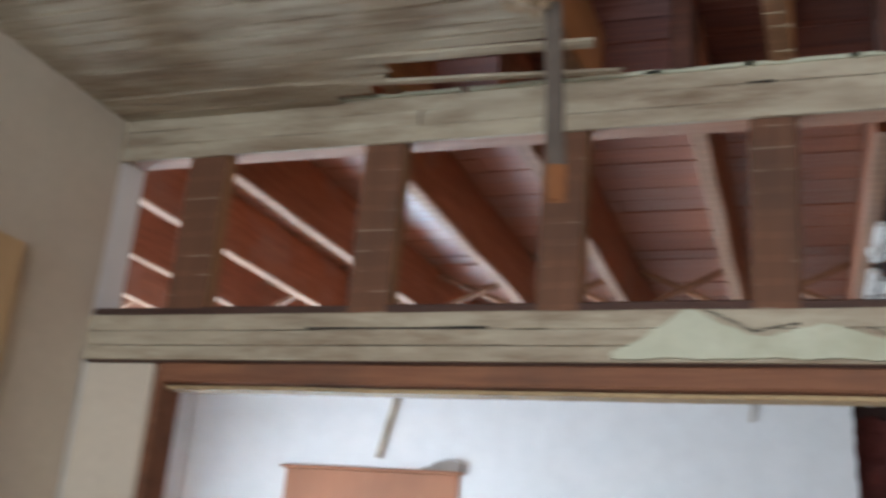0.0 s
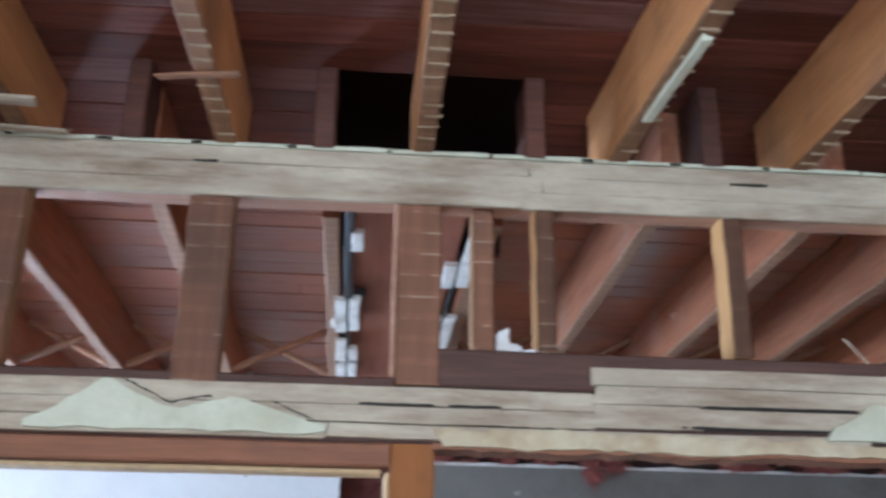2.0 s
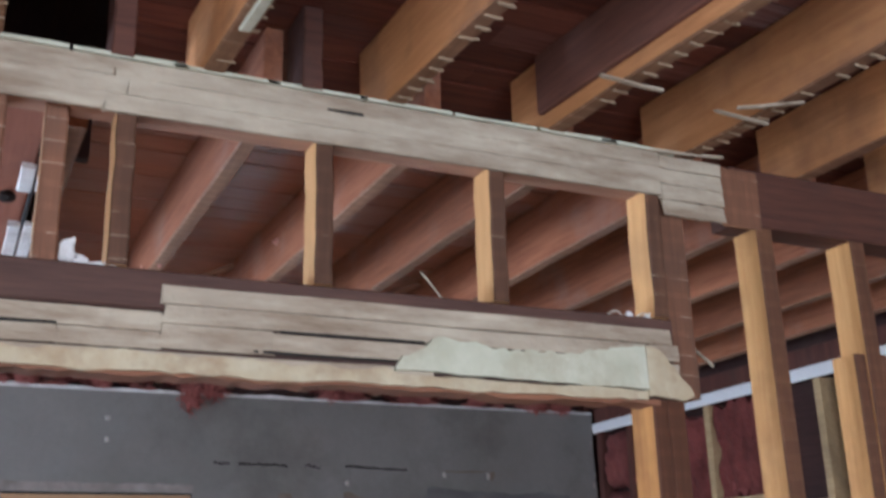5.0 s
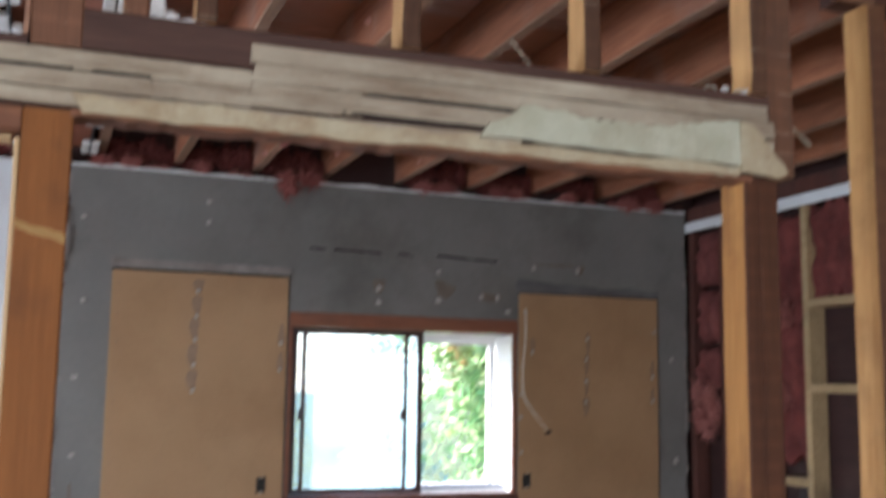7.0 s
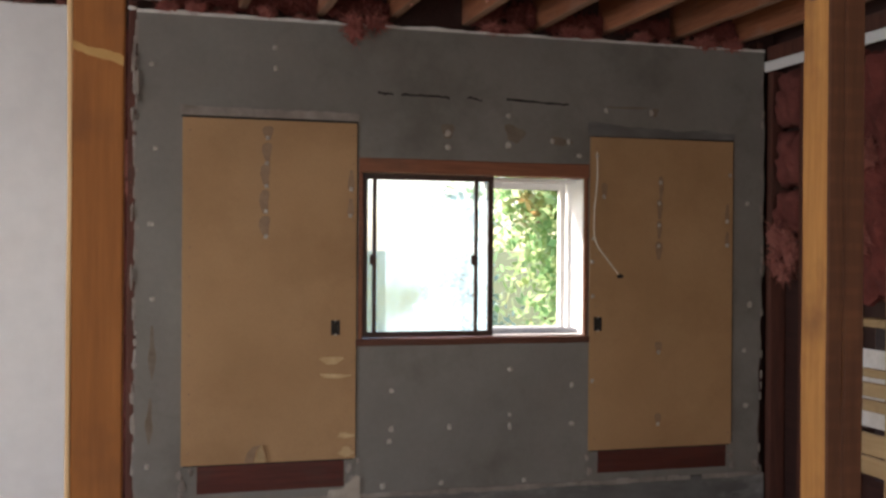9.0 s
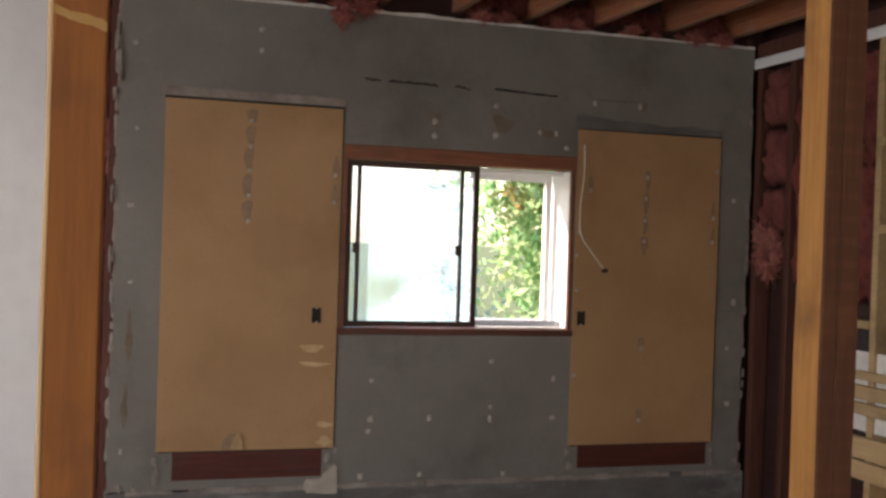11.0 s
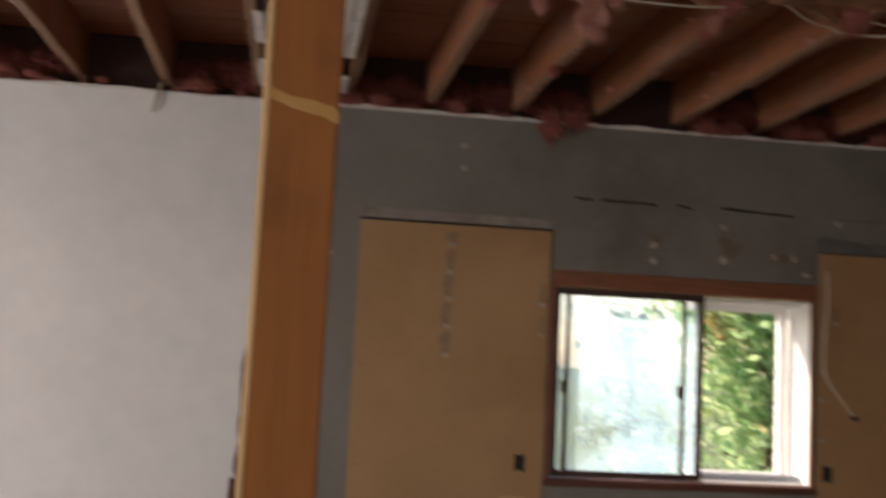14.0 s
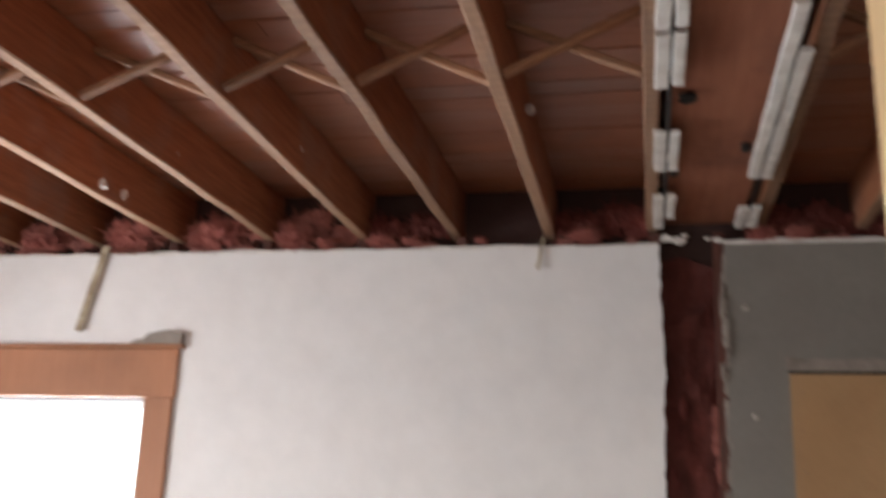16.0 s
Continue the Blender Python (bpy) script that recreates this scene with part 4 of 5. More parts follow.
for z0, z1 in ((2.482, 2.5185), (2.519, 2.5555), (2.556, 2.592)):
    xs = [-1.46, -0.6 + random.uniform(-0.2, 0.2), 0.70 + random.uniform(-0.02, 0.02), 1.955]
    for a, b_ in zip(xs, xs[1:]):
        lath(a + 0.001, b_ - 0.001, z0, z1)
for z0, z1 in ((2.434, 2.472), (2.474, 2.512), (2.514, 2.552), (2.554, 2.586)):
    lath(1.957, 2.138, z0, z1, 0.001)
for z0, z1 in ((2.061, 2.097), (2.0275, 2.0595)):
    xs = [-1.46, -0.42 + random.uniform(-0.05, 0.05), 0.63, 0.81]
    for a, b_ in zip(xs, xs[1:]):
        lath(a + 0.001, b_ - 0.001, z0, z1)
for x0, x1, z0, z1 in ((0.812, 1.94, 2.115, 2.150), (0.812, 1.955, 2.078, 2.1135), (1.02, 1.956, 2.036, 2.072), (0.812, 1.018, 2.030, 2.076)):
    lath(x0, x1, z0, z1, 0.0015)
lath(-1.46, 0.30, 1.995, 2.026)
lath(0.30, 1.35, 1.998, 2.024, 0.002)

# dark strips laid on the lath as the shade in its slits, and the crumbling lip on the plate's upper edge
for x0, x1, z in ((0.36, 0.50, 2.0605), (0.53, 0.63, 2.0600), (1.03, 1.33, 2.0745), (0.98, 1.30, 2.033), (1.80, 1.90, 2.114), (1.12, 1.20, 2.5555), (0.0, 0.05, 2.555), (-0.9, -0.5, 2.061), (1.48, 1.62, 2.598)):
    part("slit_shade", prism(ragged((x0, z), (x1, z), 8, 0.0008) + list(reversed(ragged((x0, z + 0.0045), (x1, z + 0.005), 8, 0.0008))), FRONT - 0.0135, FRONT - 0.0118), M_CRACK, prt)
bm = bmesh.new()
for x0 in range(-14, 20, 2):
    a = x0 * 0.1 + random.uniform(-0.02, 0.02)
    b_ = a + 0.215
    prism(ragged((a, 2.593), (b_, 2.593), 6, 0.001) + list(reversed(ragged((a, 2.600), (b_, 2.601), 6, 0.0015))), FRONT - 0.017, FRONT + 0.01, bm)
part("plate_lip", bm, M_PLASTER, prt, "crumbling pale lip along the plate's upper edge")

# plaster left on the header
bm = prism([(-0.25, 2.012), (-0.235, 2.02)] + ragged((-0.21, 2.03), (-0.115, 2.094), 8, 0.004) + ragged((-0.10, 2.094), (0.0, 2.045), 8, 0.003) + ragged((0.03, 2.042), (0.12, 2.066), 8, 0.003) + ragged((0.15, 2.062), (0.30, 2.018), 10, 0.003) + [(0.30, 2.006)] + ragged((0.28, 2.002), (-0.25, 2.0), 20, 0.003), FRONT - 0.022, FRONT - 0.0115)
part("plaster_patch", bm, M_PLASTER, prt, "pale plaster remnant on the lath")
# dark strips drawn for the shadowed crack along the torn lath
bm = bmesh.new()
for pa, pb in (((-0.085, 2.100), (-0.045, 2.080)), ((-0.045, 2.080), (0.010, 2.055)), ((0.010, 2.055), (0.085, 2.070)), ((0.20, 2.062), (0.275, 2.030))):
    up = ragged(pa, pb, 8, 0.0015)
    prism(up + [(x_, z_ - 0.0015 - 0.003 * random.random()) for x_, z_ in reversed(up)], FRONT - 0.0135, FRONT - 0.0118, bm)
part("torn_line", bm, M_CRACK, prt, "dark torn line above the plaster remnant")
bm = prism([(1.262, 2.022)] + ragged((1.27, 2.034), (1.355, 2.090), 8, 0.004) + ragged((1.36, 2.089), (1.45, 2.082), 8, 0.003) + ragged((1.455, 2.080), (1.515, 2.072), 6, 0.004) + ragged((1.52, 2.070), (1.62, 2.079), 10, 0.004) + ragged((1.63, 2.074), (1.75, 2.090), 10, 0.004) + ragged((1.76, 2.090), (1.86, 2.106), 8, 0.003) + ragged((1.862, 2.008), (1.262, 2.016), 26, 0.002), FRONT - 0.024, FRONT - 0.0115)
part("plaster_patch", bm, M_PLASTER, prt, "pale plaster remnant with a jagged upper edge")
bm = prism([(1.8625, 2.106), (1.885, 2.104)] + ragged((1.90, 2.098), (1.975, 2.02), 8, 0.003) + [(1.985, 2.0), (1.96, 1.988)] + ragged((1.95, 1.988), (1.8625, 1.994), 6, 0.002), FRONT - 0.0235, FRONT - 0.0115)
part("plaster_corner", bm, M_YELLOW, prt, "stained rounded plaster corner")
bm = bmesh.new()
prism([(0.52, 1.985)] + ragged((0.5, 2.02), (1.26, 2.014), 40, 0.005) + ragged((1.261, 2.010), (1.861, 2.006), 24, 0.002) + [(1.861, 1.99)] + ragged((1.86, 1.986), (0.52, 1.984), 60, 0.003), FRONT - 0.0205, FRONT - 0.0115, bm)
part("plaster_edge", bm, M_YELLOW, prt, "yellowed crumbling plaster edge")
bm = bmesh.new()
prism(ragged((0.5, 1.993), (1.9, 1.990), 60, 0.004) + [(1.9, 1.975)] + ragged((1.9, 1.977), (0.5, 1.980), 60, 0.004), FRONT - 0.009, FRONT + 0.055, bm)
part("soffit_edge", bm, M_HEAD, prt, "splintered brown board under the header")
bm = bmesh.new()
for k in range(18):
    x = random.choice((random.uniform(0.62, 0.72), random.uniform(1.12, 1.9), random.uniform(1.78, 1.95)))
    s = random.uniform(0.004, 0.011)
    lump(bm, (x, FRONT + random.uniform(0.015, 0.08), 2.18 + s * 0.6), (s * 1.4, s, s), k, 0.7)
tagged(part("plaster_rubble", bm, M_CHUNK), "small plaster crumbs lying on the header", "rubble", kind="stuff")
bm = bmesh.new()
lump(bm, (0.640, FRONT + 0.022, 2.203), (0.017, 0.012, 0.030), 5, 1.1)
lump(bm, (0.662, FRONT + 0.025, 2.190), (0.015, 0.012, 0.014), 9, 1.1)
tagged(part("plaster_chunk", bm, M_CHUNK), "white broken plaster chunk lying on the header", "debris")

# ---- joists ----
def joist(x, w, y0, y1, z0, mat, label, group, skew=0.0, ref=0.0):
    """A joist that stands at x where y is ref and runs askew by skew."""
    xa, xb = x + skew * (y0 - ref), x + skew * (y1 - ref)
    zm, h = (z0 + PLANK_Z - 0.003) / 2, PLANK_Z - 0.003 - z0
    b = timber((xa, y0, zm), (xb, y1, zm), w, h, (1, 0, 0), n=14, jit=0.0025)
    return tagged(part("ceiling_joist", b, mat), label, "joist", group)


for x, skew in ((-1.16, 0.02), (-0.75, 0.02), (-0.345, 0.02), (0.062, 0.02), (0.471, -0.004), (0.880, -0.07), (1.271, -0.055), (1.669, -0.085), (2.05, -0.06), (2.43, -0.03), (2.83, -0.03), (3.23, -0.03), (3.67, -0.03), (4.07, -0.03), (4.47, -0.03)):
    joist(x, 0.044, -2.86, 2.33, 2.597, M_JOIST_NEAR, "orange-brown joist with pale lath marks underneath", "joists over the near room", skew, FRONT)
for x, skew in ((-2.86, 0.03), (-2.45, 0.03), (-2.07, 0.03), (-1.69, 0.028), (-1.292, 0.028), (-0.902, 0.003), (-0.528, 0.002), (-0.158, -0.011), (0.226, -0.015), (0.612, -0.018), (0.97, -0.02), (1.35, -0.02), (1.71, -0.02), (2.10, -0.02), (2.49, -0.02), (2.86, -0.02), (3.28, -0.02), (3.66, -0.02)):
    mid = 0.2 < x < 0.62
    joist(x, 0.042, 2.55 if mid else 2.30, FAR + 0.1, 2.597 if mid else 2.585, M_JOIST_FAR, "old brown joist over the far room", "joists over the far room", skew, FAR)
# added board, dark for the shade on this joist's upper side
tagged(part("sister_board", timber((2.062, -2.8, 2.7115), (1.638, 2.195, 2.7115), 0.018, 0.149, (1, 0, 0), n=8), wood("joist_shade_timber", (0.19, 0.078, 0.048), (0.09, 0.036, 0.024), 1)), "dark board added for the shade on a joist's upper side", "joist board")

# plaster ridges that squeezed between the vanished laths, still stuck under the near joists
RIDGES = []
for i in range(4):
    b = timber((-0.019 + 0.003 * i, 0, 0), (0.021 - 0.002 * (i % 2), random.uniform(-0.003, 0.003), 0), 0.006 + 0.001 * i, 0.004, (0, 1, 0), cham=0.001, jit=0.0012, n=5, rag=0.004)
    me = bpy.data.meshes.new("plaster_ridge")
    b.to_mesh(me)
    b.free()
    me.materials.append(M_KEY)
    RIDGES.append(me)
for ob in [o for o in scene.objects if o.name.startswith("ceiling_joist")][3:9]:
    x0, x1 = (min(v.co.x for v in ob.data.vertices if abs(v.co.y - yy) < 0.02) + 0.022 for yy in (-2.86, 2.33))
    y = 0.95
    while y < 2.17:
        if random.random() < 0.8:
            r = new("plaster_ridge", random.choice(RIDGES))
            r.location = (x0 + (x1 - x0) * (y + 2.86) / 5.19 + random.uniform(-0.002, 0.006), y, 2.5965)
            r.parent = ob
        y += 0.046 + random.uniform(-0.003, 0.003)

# lapped joist ends standing on the partition's plate
for x in (-0.128, 0.262, 0.705, 1.085):
    tagged(part("joist_end", beam(x - 0.022, x + 0.022, 2.178, 2.297, 2.597, PLANK_Z - 0.004), M_BEAM), "dark red-brown joist end lapped over the plate", "joist end", "lapped joist ends")

# dark board added across the bay where boards are left out for a shadow
bm = beam(0.245, 0.72, 2.88, 2.92, 2.66, 2.785)
tagged(part("blocking_board", bm, M_SHEATH), "dark board added between joists to keep the gap black", "blocking")

# cross bridging between the far joists
XS = [-2.90, -2.49, -2.11, -1.73, -1.33, -0.906, -0.53, -0.143, 0.247]
for a, b_ in zip(XS, XS[1:]):
    ob = thing("cross_bridging", ((a + b_) / 2, 4.0, 2.68), "crossed wooden bridging struts between two joists", "bridging", "bridging struts")
    part("strut", timber((a + 0.021, 3.985, 2.605), (b_ - 0.021, 3.985, 2.765), 0.03, 0.02, (0, 1, 0), n=3), M_BRACE, ob)
    part("strut", timber((a + 0.021, 4.025, 2.765), (b_ - 0.021, 4.025, 2.605), 0.03, 0.02, (0, 1, 0), n=3), M_BRACE, ob)
XS = [0.637, 0.997, 1.377, 1.737, 2.127, 2.517, 2.887, 3.307]
for a, b_ in zip(XS, XS[1:]):
    ob = thing("cross_bridging", ((a + b_) / 2, 4.0, 2.68), "crossed wooden bridging struts between two joists", "bridging", "bridging struts")
    part("strut", timber((a + 0.021, 3.985, 2.605), (b_ - 0.021, 3.985, 2.765), 0.03, 0.02, (0, 1, 0), n=3), M_BRACE, ob)
    part("strut", timber((a + 0.021, 4.025, 2.765), (b_ - 0.021, 4.025, 2.605), 0.03, 0.02, (0, 1, 0), n=3), M_BRACE, ob)

# nailer of the removed cross wall, with plaster strips still gripping both sides of each joist
nail = thing("ceiling_nailer", (0.41, 3.8, 2.60), "wide red-brown board with white plaster stuck along both edges", "ceiling board")


def along(x, y):
    return x - 0.017 * (y - FAR)


part("board", timber((along(0.411, 2.30), 2.30, 2.64), (along(0.411, FAR + 0.08), FAR + 0.08, 2.64), 0.29, 0.022, (1, 0, 0), n=10), M_NAILER, nail)


def key(x, w, y0, y1, z):
    b = timber((along(x, y0), y0, z), (along(x, y1), y1, z + random.uniform(-0.002, 0.002)), w, 0.016, (1, 0, 0), cham=0.0025, jit=0.0016, n=5, rag=0.004)
    part("plaster_key", b, M_CHUNK, nail, "white plaster strip")


for dx, w, spans in ((-0.020, 0.035, ((3.10, 3.42), (3.52, 3.74), (3.78, 4.07), (4.38, 4.71), (4.97, 5.19), (5.20, 5.34))), (0.0195, 0.030, ((2.60, 2.72), (3.09, 3.40), (3.60, 3.735), (3.77, 4.05), (4.385, 4.70), (4.96, 5.20)))):
    for y0, y1 in spans:
        key(0.268 + dx, w, y0, y1, 2.587)
for dx, w, spans in ((-0.021, 0.034, ((2.80, 2.96), (3.24, 3.58), (3.66, 4.26), (4.265, 4.79), (5.12, 5.35))), (0.019, 0.034, ((2.58, 2.95), (3.23, 3.57), (3.90, 4.35), (4.36, 4.80), (5.11, 5.34)))):
    for y0, y1 in spans:
        key(0.558 + dx, w, y0, y1, 2.587)
part("cable_run", timber((along(0.2675, 2.35), 2.35, 2.589), (along(0.2675, 5.3), 5.3, 2.589), 0.011, 0.010, (1, 0, 0), n=8), M_BLACK, nail, "black cable along the board")
part("cable_run", timber((along(0.2675, 2.35), 2.35, 2.589), (along(0.2675, 3.1), 3.1, 2.589), 0.024, 0.014, (1, 0, 0), n=5), M_BLACK, nail, "black cable along the board")
# black bar between the right-hand strips, as the shade in their gap
part("key_gap_shade", timber((along(0.5565, 2.9), 2.9, 2.590), (along(0.5565, 5.3), 5.3, 2.590), 0.010, 0.008, (1, 0, 0), n=5), M_BLACK, nail)
for x, y, s_ in ((0.318, 4.21, 1.3), (0.295, 4.80, 0.9), (0.50, 4.6, 0.8), (0.30, 3.12, 0.9), (0.505, 3.1, 1.1)):
    b = bmesh.new()
    lump(b, (along(x, y), y, 2.612), (0.022 * s_, 0.012 * s_, 0.018), 4, 0.3)
    part("staple", b, M_BLACK, nail)
b = bmesh.new()
lump(b, (along(0.228, 3.30), 3.30, 2.575), (0.014, 0.014, 0.016), 6, 0.3)
part("insulator_knob", b, M_CHUNK, nail, "white porcelain knob")
bm = bmesh.new()
for j, (x, z, w, h) in enumerate(((0.272, 2.552, 0.016, 0.016), (0.30, 2.545, 0.026, 0.010), (0.325, 2.536, 0.022, 0.014), (0.345, 2.558, 0.012, 0.008), (0.425, 2.545, 0.012, 0.008), (0.462, 2.54, 0.020, 0.008))):
    lump(bm, (x, FAR - 0.015, z), (w, 0.01, h), j + 70, 1.1)
part("plaster_crumb", bm, M_CHUNK, nail)["kind"] = "stuff"

# ---- lath ceiling left over the near room ----
lc = thing("lath_ceiling", (-0.9, 1.4, 2.59), "remaining patch of whitish lath ceiling with broken ends", "lath ceiling")
y = 0.35
while y < 2.17:
    end = -0.335 + random.uniform(-0.012, 0.012)
    if y < 1.86:
        end = -0.40 + random.uniform(-0.04, 0.03)
    if y > 1.99:
        end = -0.62 - (y - 1.99) * 1.5 + random.uniform(-0.04, 0.04)
    part("lath", timber((-1.46, y, 2.588), (end, y + random.uniform(-0.003, 0.003), 2.588 + random.uniform(-0.002, 0.0)), 0.037, 0.008, (0, 1, 0), cham=0.002, jit=0.001, n=5, rag=0.012), M_LATH, lc)
    y += 0.0395
for a, b_, w in (((-0.95, 2.085, 2.584), (-0.238, 2.138, 2.582), 0.020), ((-0.75, 2.005, 2.584), (-0.275, 2.022, 2.584), 0.034)):
    part("lath", timber(a, b_, w, 0.007, (0, 1, 0), cham=0.002, n=5, rag=0.01), M_LATH, lc, "loose splintered lath")
hl = thing("hanging_lath", (-0.32, 1.89, 2.585), "dark lath strip with a broken orange end hanging from the ceiling", "lath strip")
p0, p1 = Vector((-0.320, 1.885, 2.590)), Vector((-0.262, 1.752, 2.150))
part("strip", timber(p0, p0.lerp(p1, 0.86), 0.031, 0.010, (1, 0, 0), cham=0.002, n=8, rag=0.004), wood("dark_lath", (0.15, 0.12, 0.095), (0.09, 0.07, 0.055), 2), hl)
part("broken_end", timber(p0.lerp(p1, 0.858), p1, 0.032, 0.011, (1, 0, 0), cham=0.003, n=5, rag=0.012), wood("torn_orange_wood", (0.33, 0.13, 0.045), (0.20, 0.075, 0.025), 2), hl, "freshly broken orange end")
bm = bmesh.new()
for i, (x, y, z, r) in enumerate(((-0.395, 1.80, 2.580, 0.030), (-0.365, 1.825, 2.572, 0.032), (-0.345, 1.855, 2.576, 0.028), (-0.385, 1.84, 2.574, 0.024))):
    lump(bm, (x, y, z), (r, r * 0.9, r * 0.55), i + 130, 1.0)
tagged(part("plaster_clot", bm, M_KEY), "grey dusty clot of plaster on the broken lath edge", "debris")
bm = timber((0.893, 1.99, 2.590), (0.919, 1.70, 2.590), 0.022, 0.010, (1, 0, 0), cham=0.003, n=5, rag=0.006)
tagged(part("white_strip", bm, M_PLASTER), "white painted strip nailed under a joist", "wood strip")
for a, b_ in (((1.605, 1.899, 2.592), (1.76, 1.904, 2.588)), ((1.80, 2.20, 2.592), (2.14, 2.175, 2.60)), ((1.94, 1.95, 2.592), (2.09, 1.955, 2.588)), ((1.975, 1.92, 2.592), (2.09, 1.84, 2.590))):
    tagged(part("lath_splinter", timber(a, b_, 0.012, 0.006, (0, 1, 0), n=3, rag=0.004), M_LATH), "pale lath splinter still nailed under a joist", "lath strip", "lath splinters")

tagged(part("lath_splinter", timber((-0.03, 1.925, 2.5935), (0.12, 1.90, 2.5925), 0.018, 0.005, (0, 1, 0), n=3, rag=0.008), M_BRACE), "orange splinter still nailed under a joist", "lath strip", "lath splinters")

# strips hanging at the white wall
for a, b_, w in (((-1.995, FAR - 0.015, 2.56), (-2.072, FAR - 0.02, 2.207), 0.034), ((-0.178, FAR - 0.01, 2.565), (-0.198, FAR - 0.02, 2.442), 0.012)):
    tagged(part("hanging_strip", timber(a, b_, w, 0.008, (1, 0, 0), n=4, rag=0.008), M_LATH), "greyish lath strip hanging from the wall top", "lath strip", "hanging strips")

# ---- insulation fluff along the wall head ----
for i, (x, z, s, h) in enumerate(((0.62, 2.545, 0.06, 0.03), (0.75, 2.55, 0.06, 0.03), (1.08, 2.55, 0.05, 0.03), (1.50, 2.50, 0.065, 0.085), (1.60, 2.53, 0.06, 0.05), (2.22, 2.545, 0.07, 0.035), (2.33, 2.55, 0.06, 0.03), (2.63, 2.55, 0.06, 0.035), (2.72, 2.55, 0.05, 0.03), (3.05, 2.55, 0.06, 0.03), (3.42, 2.54, 0.08, 0.04), (3.58, 2.54, 0.06, 0.04), (-0.02, 2.555, 0.09, 0.03), (-0.42, 2.545, 0.03, 0.012), (-0.70, 2.545, 0.045, 0.015), (-0.82, 2.55, 0.06, 0.03), (-1.05, 2.55, 0.05, 0.02), (-1.18, 2.57, 0.09, 0.05), (-1.52, 2.59, 0.12, 0.08), (-1.90, 2.60, 0.12, 0.08), (-2.3, 2.57, 0.10, 0.04))):
    tagged(part("insulation_tuft", clump((x, FAR + 0.0, z + 0.015), (s, 0.05, h), i, 120), M_PINK), "tuft of torn pink insulation over the wall top", "insulation", "insulation tufts")
for i, (x, y, s) in enumerate(((1.36, 4.22, 0.035), (1.70, 4.0, 0.055), (1.69, 3.86, 0.045), (1.72, 4.15, 0.035), (2.10, 3.9, 0.06), (0.975, 3.97, 0.05), (1.35, 4.7, 0.035), (2.48, 4.0, 0.05))):
    tagged(part("insulation_tuft", clump((x, y, 2.575), (s * 0.6, s, s * 0.75), i + 20, 130), M_PINK), "tuft of pink insulation caught on a joist", "insulation", "insulation tufts")
rng = random.Random(77)
fringe = bmesh.new()
BAYS = [-2.67, -2.27, -1.89, -1.5, -1.12, -0.72, 0.04, 0.79, 1.16, 1.53, 2.3, 2.67, 3.07, 3.47]
for i, x in enumerate(BAYS):
    b = bmesh.new()
    for q in range(4):
        clump((x - 0.125 + 0.083 * q + rng.uniform(-0.02, 0.02), FAR + 0.055 + rng.uniform(-0.01, 0.01), rng.uniform(2.60, 2.66)), (rng.uniform(0.06, 0.09), 0.04, rng.uniform(0.06, 0.10)), i * 7 + q + 200, 60, b)
    tagged(part("insulation_batt", b, M_PINK_DUSTY if x < -1.0 else M_PINK_DARK), "pink insulation stuffed between joist ends", "insulation", "insulation batts")
    for q in range(5):
        clump((x + rng.uniform(-0.15, 0.15), FAR + 0.02, 2.548 + rng.uniform(-0.008, 0.012)), (rng.uniform(0.02, 0.05), 0.03, rng.uniform(0.008, 0.02)), i * 9 + q + 430, 45, fringe)
tagged(part("insulation_fringe", fringe, M_PINK_DUSTY), "wispy pale pink insulation over the wall edge", "insulation", kind="stuff")


fuzz = bmesh.new()
for i in range(46):
    x = rng.choice((0.97, 1.35, 1.35, 1.71, 1.71, 2.10, 2.49))
    y = rng.uniform(3.4, 5.25)
    side = rng.choice((-0.024, 0.0, 0.0, 0.024))
    z = 2.582 if side == 0.0 else rng.uniform(2.59, 2.72)
    r = rng.uniform(0.008, 0.020)
    clump((x - 0.02 * (y - FAR) + side, y, z), (r * 0.8, r * 1.6, r * 0.7), i + 900, 18, fuzz)
tagged(part("insulation_fuzz", fuzz, M_PINK_PALE), "pale pink fuzz caught on the old joists", "insulation", kind="stuff")


def drape(pts, r, seed):
    """A ragged rope of wool hanging down along a few points."""
    b = bmesh.new()
    rng = random.Random(seed)
    ps = [Vector(p) for p in pts]
    for k in range(len(ps) - 1):
        for q in range(3):
            c = ps[k].lerp(ps[k + 1], q / 3) + Vector((rng.gauss(0, 0.006), rng.gauss(0, 0.006), rng.gauss(0, 0.004)))
            s = r * rng.uniform(0.6, 1.15)
            clump(c, (s, s, s * 1.2), seed * 17 + k * 3 + q, 45, b)
    return tagged(part("hanging_insulation", b, M_PINK_PALE), "pale pink strand of insulation hanging under the joists", "insulation", "hanging insulation strands")


drape([(0.985, 3.75, 2.585), (1.03, 3.755, 2.545), (1.075, 3.76, 2.50), (1.085, 3.765, 2.475)], 0.022, 1)
drape([(1.335, 3.94, 2.585), (1.25, 3.92, 2.565), (1.25, 3.94, 2.53), (1.285, 3.965, 2.50), (1.305, 3.975, 2.465)], 0.021, 2)
drape([(1.345, 4.03, 2.585), (1.36, 4.10, 2.57), (1.345, 4.17, 2.575)], 0.022, 3)
drape([(1.70, 3.93, 2.585), (1.665, 3.95, 2.55), (1.67, 3.96, 2.525)], 0.016, 4)
drape([(2.50, 4.20, 2.585), (2.53, 4.21, 2.56), (2.53, 4.215, 2.53)], 0.009, 5)
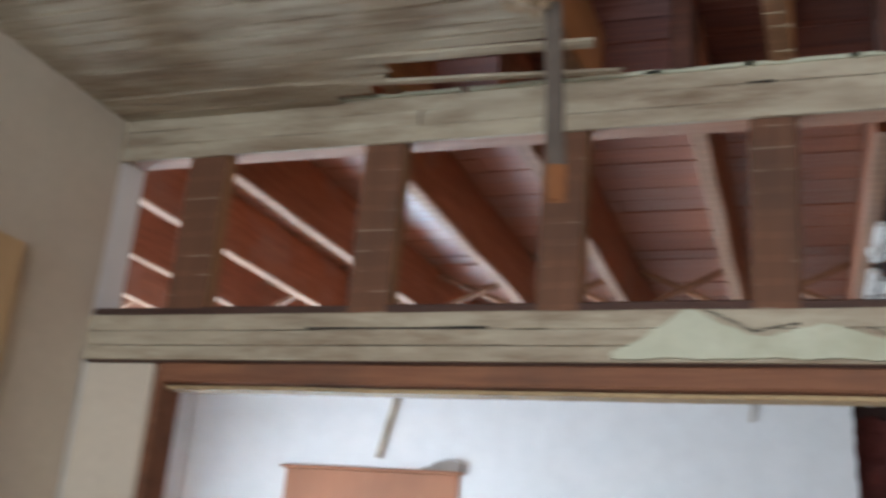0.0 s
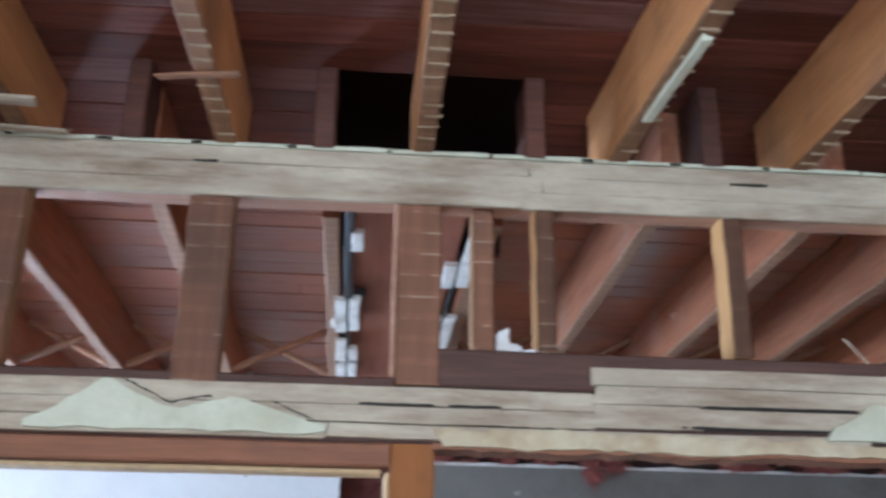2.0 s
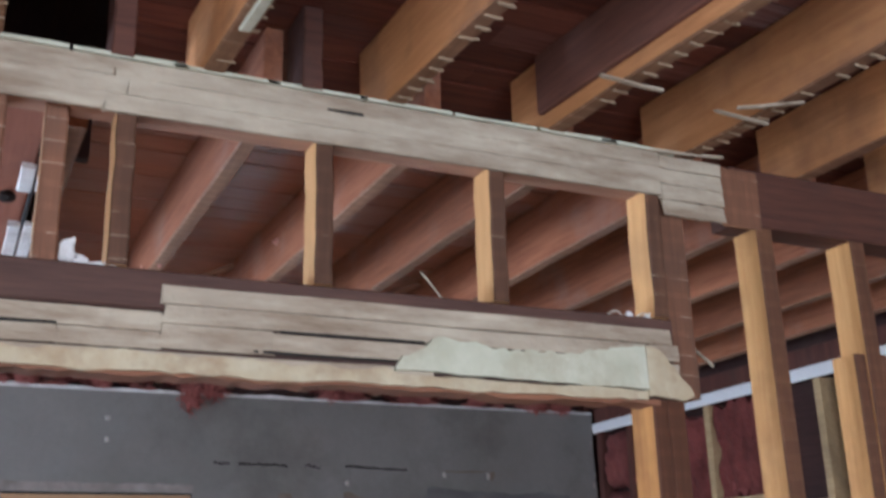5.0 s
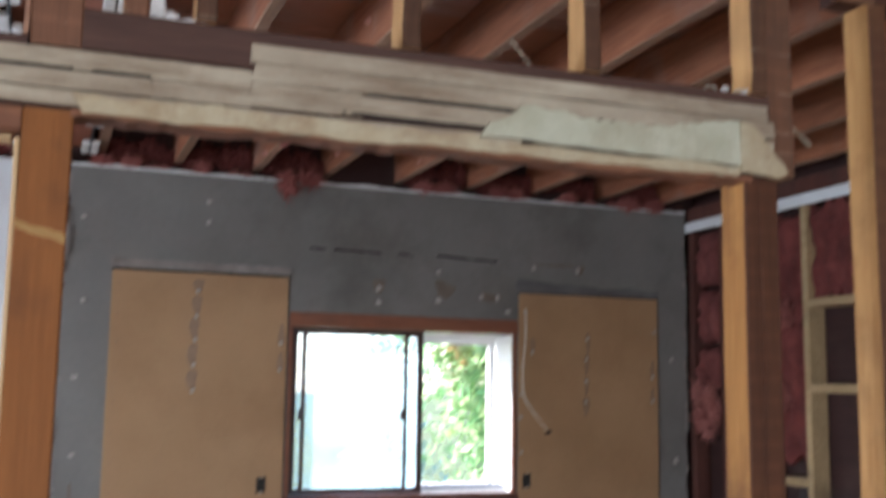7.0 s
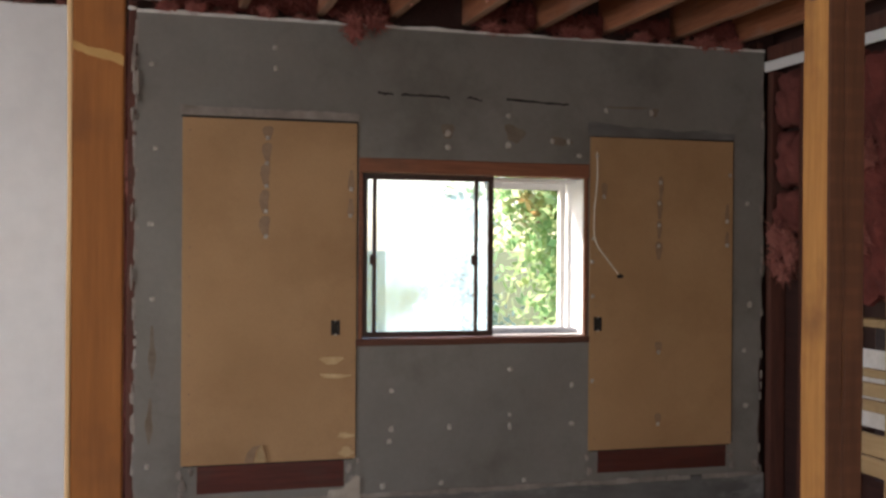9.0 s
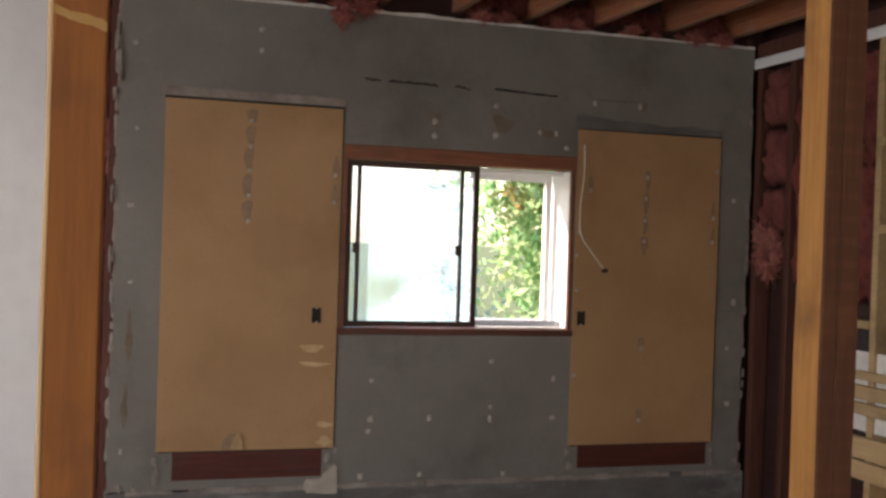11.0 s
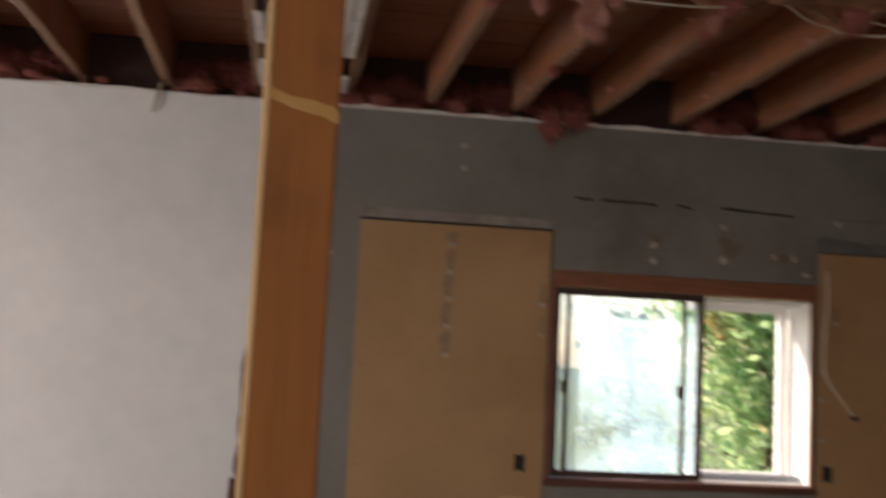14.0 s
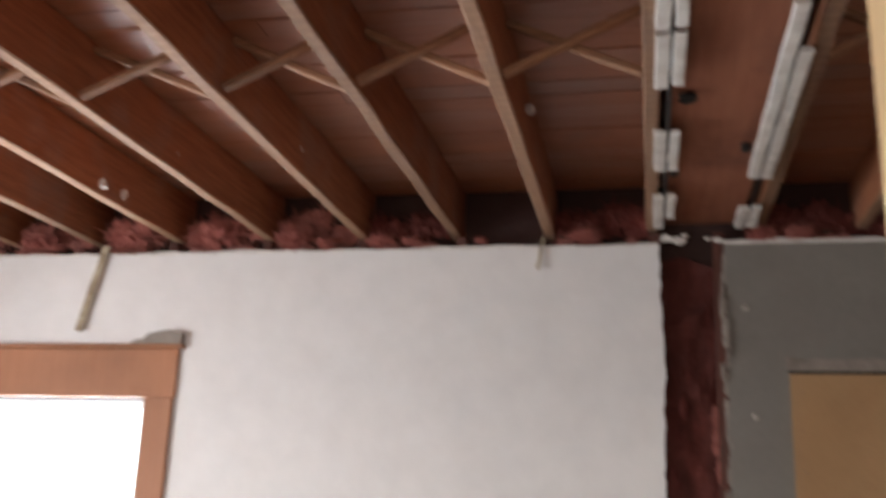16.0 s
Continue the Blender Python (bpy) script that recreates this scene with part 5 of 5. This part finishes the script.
for i, (x, y, z) in enumerate(((-0.92, 4.6, 2.66), (-1.33, 4.55, 2.64), (-0.14, 4.45, 2.70), (-1.70, 4.75, 2.62), (-1.70, 4.9, 2.63), (-0.92, 5.0, 2.63))):
    b = bmesh.new()
    lump(b, (x + 0.024, y, z), (0.014, 0.012, 0.02), i + 30, 0.8)
    tagged(part("paper_scrap", b, M_CHUNK), "small white scrap stuck on a joist", "scrap", "white scraps")

# ---- loose cable by the window ----
def cable(name, pts, r, mat, label):
    cu = bpy.data.curves.new(name, "CURVE")
    cu.dimensions, cu.bevel_depth, cu.bevel_resolution = "3D", r, 2
    sp = cu.splines.new("BEZIER")
    sp.bezier_points.add(len(pts) - 1)
    for q, c in zip(sp.bezier_points, pts):
        q.co, q.handle_left_type, q.handle_right_type = c, "AUTO", "AUTO"
    cu.materials.append(mat)
    return tagged(new(name, cu), label, "cable")


cable("loose_cable", [(2.79, FAR - 0.006, 1.95), (2.785, FAR - 0.02, 1.80), (2.765, FAR - 0.03, 1.60), (2.775, FAR - 0.035, 1.48), (2.83, FAR - 0.04, 1.40), (2.905, FAR - 0.03, 1.315)], 0.0038, M_WIRE, "thin white cable hanging beside the window")
bm = bmesh.new()
lump(bm, (2.915, FAR - 0.03, 1.305), (0.02, 0.008, 0.012), 2, 0.4)
tagged(part("cable_end", bm, M_BLACK), "dark frayed cable end", "cable end")
for pts in ([(1.06, 3.77, 2.50), (1.12, 3.84, 2.55), (1.20, 3.91, 2.565), (1.33, 3.94, 2.584)], [(1.345, 3.93, 2.585), (1.57, 3.90, 2.572), (1.74, 3.89, 2.583)], [(1.71, 3.72, 2.585), (1.84, 3.82, 2.572), (1.97, 3.93, 2.57), (2.09, 4.01, 2.584)], [(2.09, 4.03, 2.584), (2.21, 4.01, 2.572), (2.37, 3.96, 2.575), (2.53, 3.95, 2.568), (2.85, 4.0, 2.584)], [(2.09, 3.90, 2.585), (2.30, 3.93, 2.57), (2.48, 4.01, 2.584)]):
    cable("roof_wire", pts, 0.0030, M_WIRE, "pale wire hanging under the joists")

tagged(part("wood_sliver", timber((1.352, 2.25, 2.246), (1.402, 2.25, 2.190), 0.004, 0.004, (0, 1, 0), cham=0.001, n=3), M_LATH), "thin pale sliver leaning on the header", "splinter")
cable("wire_scrap", [(1.80, 2.24, 2.184), (1.83, 2.235, 2.198), (1.86, 2.245, 2.186)], 0.0017, M_WIRE, "short pale wire scrap lying on the header")
cable("wire_scrap", [(1.88, 2.235, 2.185), (1.905, 2.23, 2.197), (1.93, 2.24, 2.188)], 0.0017, M_WIRE, "short pale wire scrap lying on the header")
tagged(part("lath_splinter", timber((2.022, 2.215, 2.12), (2.085, 2.225, 2.085), 0.010, 0.005, (0, 1, 0), n=3, rag=0.004), M_LATH), "pale splinter sticking out of the end stud", "lath strip", "lath splinters")

# ---- outdoors ----
bm = bmesh.new()
box(bm, -400, 400, -400, 400, -0.75, -0.7)
tagged(part("ground", bm, M_GROUND), "grassy ground outside", "ground", kind="structure")


def tree(x, y, h, r, seed, leaves, leaf):
    rng = random.Random(seed)
    ob = thing("tree", (x, y, -0.7), "leafy tree with green and yellowing foliage outside the window", "tree", "trees outside")
    b = bmesh.new()
    def limb(a, c, r0, r1):
        d = (c - a).normalized()
        s_ = d.cross(Vector((0.3, 1, 0.2))).normalized()
        u_ = d.cross(s_)
        rows = []
        for i in range(5):
            f = i / 4
            o = a + (c - a) * f + Vector((rng.uniform(-0.03, 0.03), rng.uniform(-0.03, 0.03), 0))
            rr = r0 + (r1 - r0) * f
            rows.append([b.verts.new(o + (s_ * math.cos(k * math.tau / 8) + u_ * math.sin(k * math.tau / 8)) * rr) for k in range(8)])
        for q0, q1 in zip(rows, rows[1:]):
            for k in range(8):
                b.faces.new((q0[k], q0[(k + 1) % 8], q1[(k + 1) % 8], q1[k]))
        b.faces.new(rows[-1])
    base, top = Vector((x, y, -0.75)), Vector((x + rng.uniform(-0.2, 0.2), y, h * 0.75))
    limb(base, top, 0.13, 0.04)
    tips = []
    for i in range(16):
        f = rng.uniform(0.12, 1.0)
        a = base.lerp(top, f)
        an = rng.uniform(0, math.tau)
        c = a + Vector((math.cos(an), math.sin(an), rng.uniform(0.1, 0.7))) * r * rng.uniform(0.4, 0.85)
        limb(a, c, 0.045, 0.012)
        tips += [a.lerp(c, q) for q in (0.45, 0.7, 1.0)]
    part("trunk", b, M_BARK, ob)
    vs, fs = [], []
    for i in range(leaves):
        t = tips[rng.randrange(len(tips))]
        c = t + Vector((rng.gauss(0, 0.24), rng.gauss(0, 0.24), rng.gauss(0, 0.22)))
        n = Vector((rng.gauss(0, 1), rng.gauss(0, 1), rng.gauss(0, 1) + 0.5)).normalized()
        e = n.cross(Vector((rng.gauss(0, 1), rng.gauss(0, 1), rng.gauss(0, 1)))).normalized()
        g = n.cross(e)
        l = rng.uniform(0.04, 0.085)
        k = len(vs)
        vs += [c - e * l, c + g * l * 0.45, c + e * l, c - g * l * 0.45]
        fs.append((k, k + 1, k + 2, k + 3))
    me = bpy.data.meshes.new("crown")
    me.from_pydata([tuple(v) for v in vs], [], fs)
    me.materials.append(leaf)
    cr = new("crown", me)
    cr.parent = ob
    cr.matrix_parent_inverse = Matrix.Translation(-ob.location)
    cr["kind"] = "stuff"


tree(4.72, 9.8, 3.4, 1.15, 1, 5600, M_LEAF)
tree(5.9, 11.2, 4.2, 1.5, 2, 4600, M_LEAF)
tree(5.05, 15.0, 2.55, 0.32, 3, 2000, M_LEAF_HAZED)
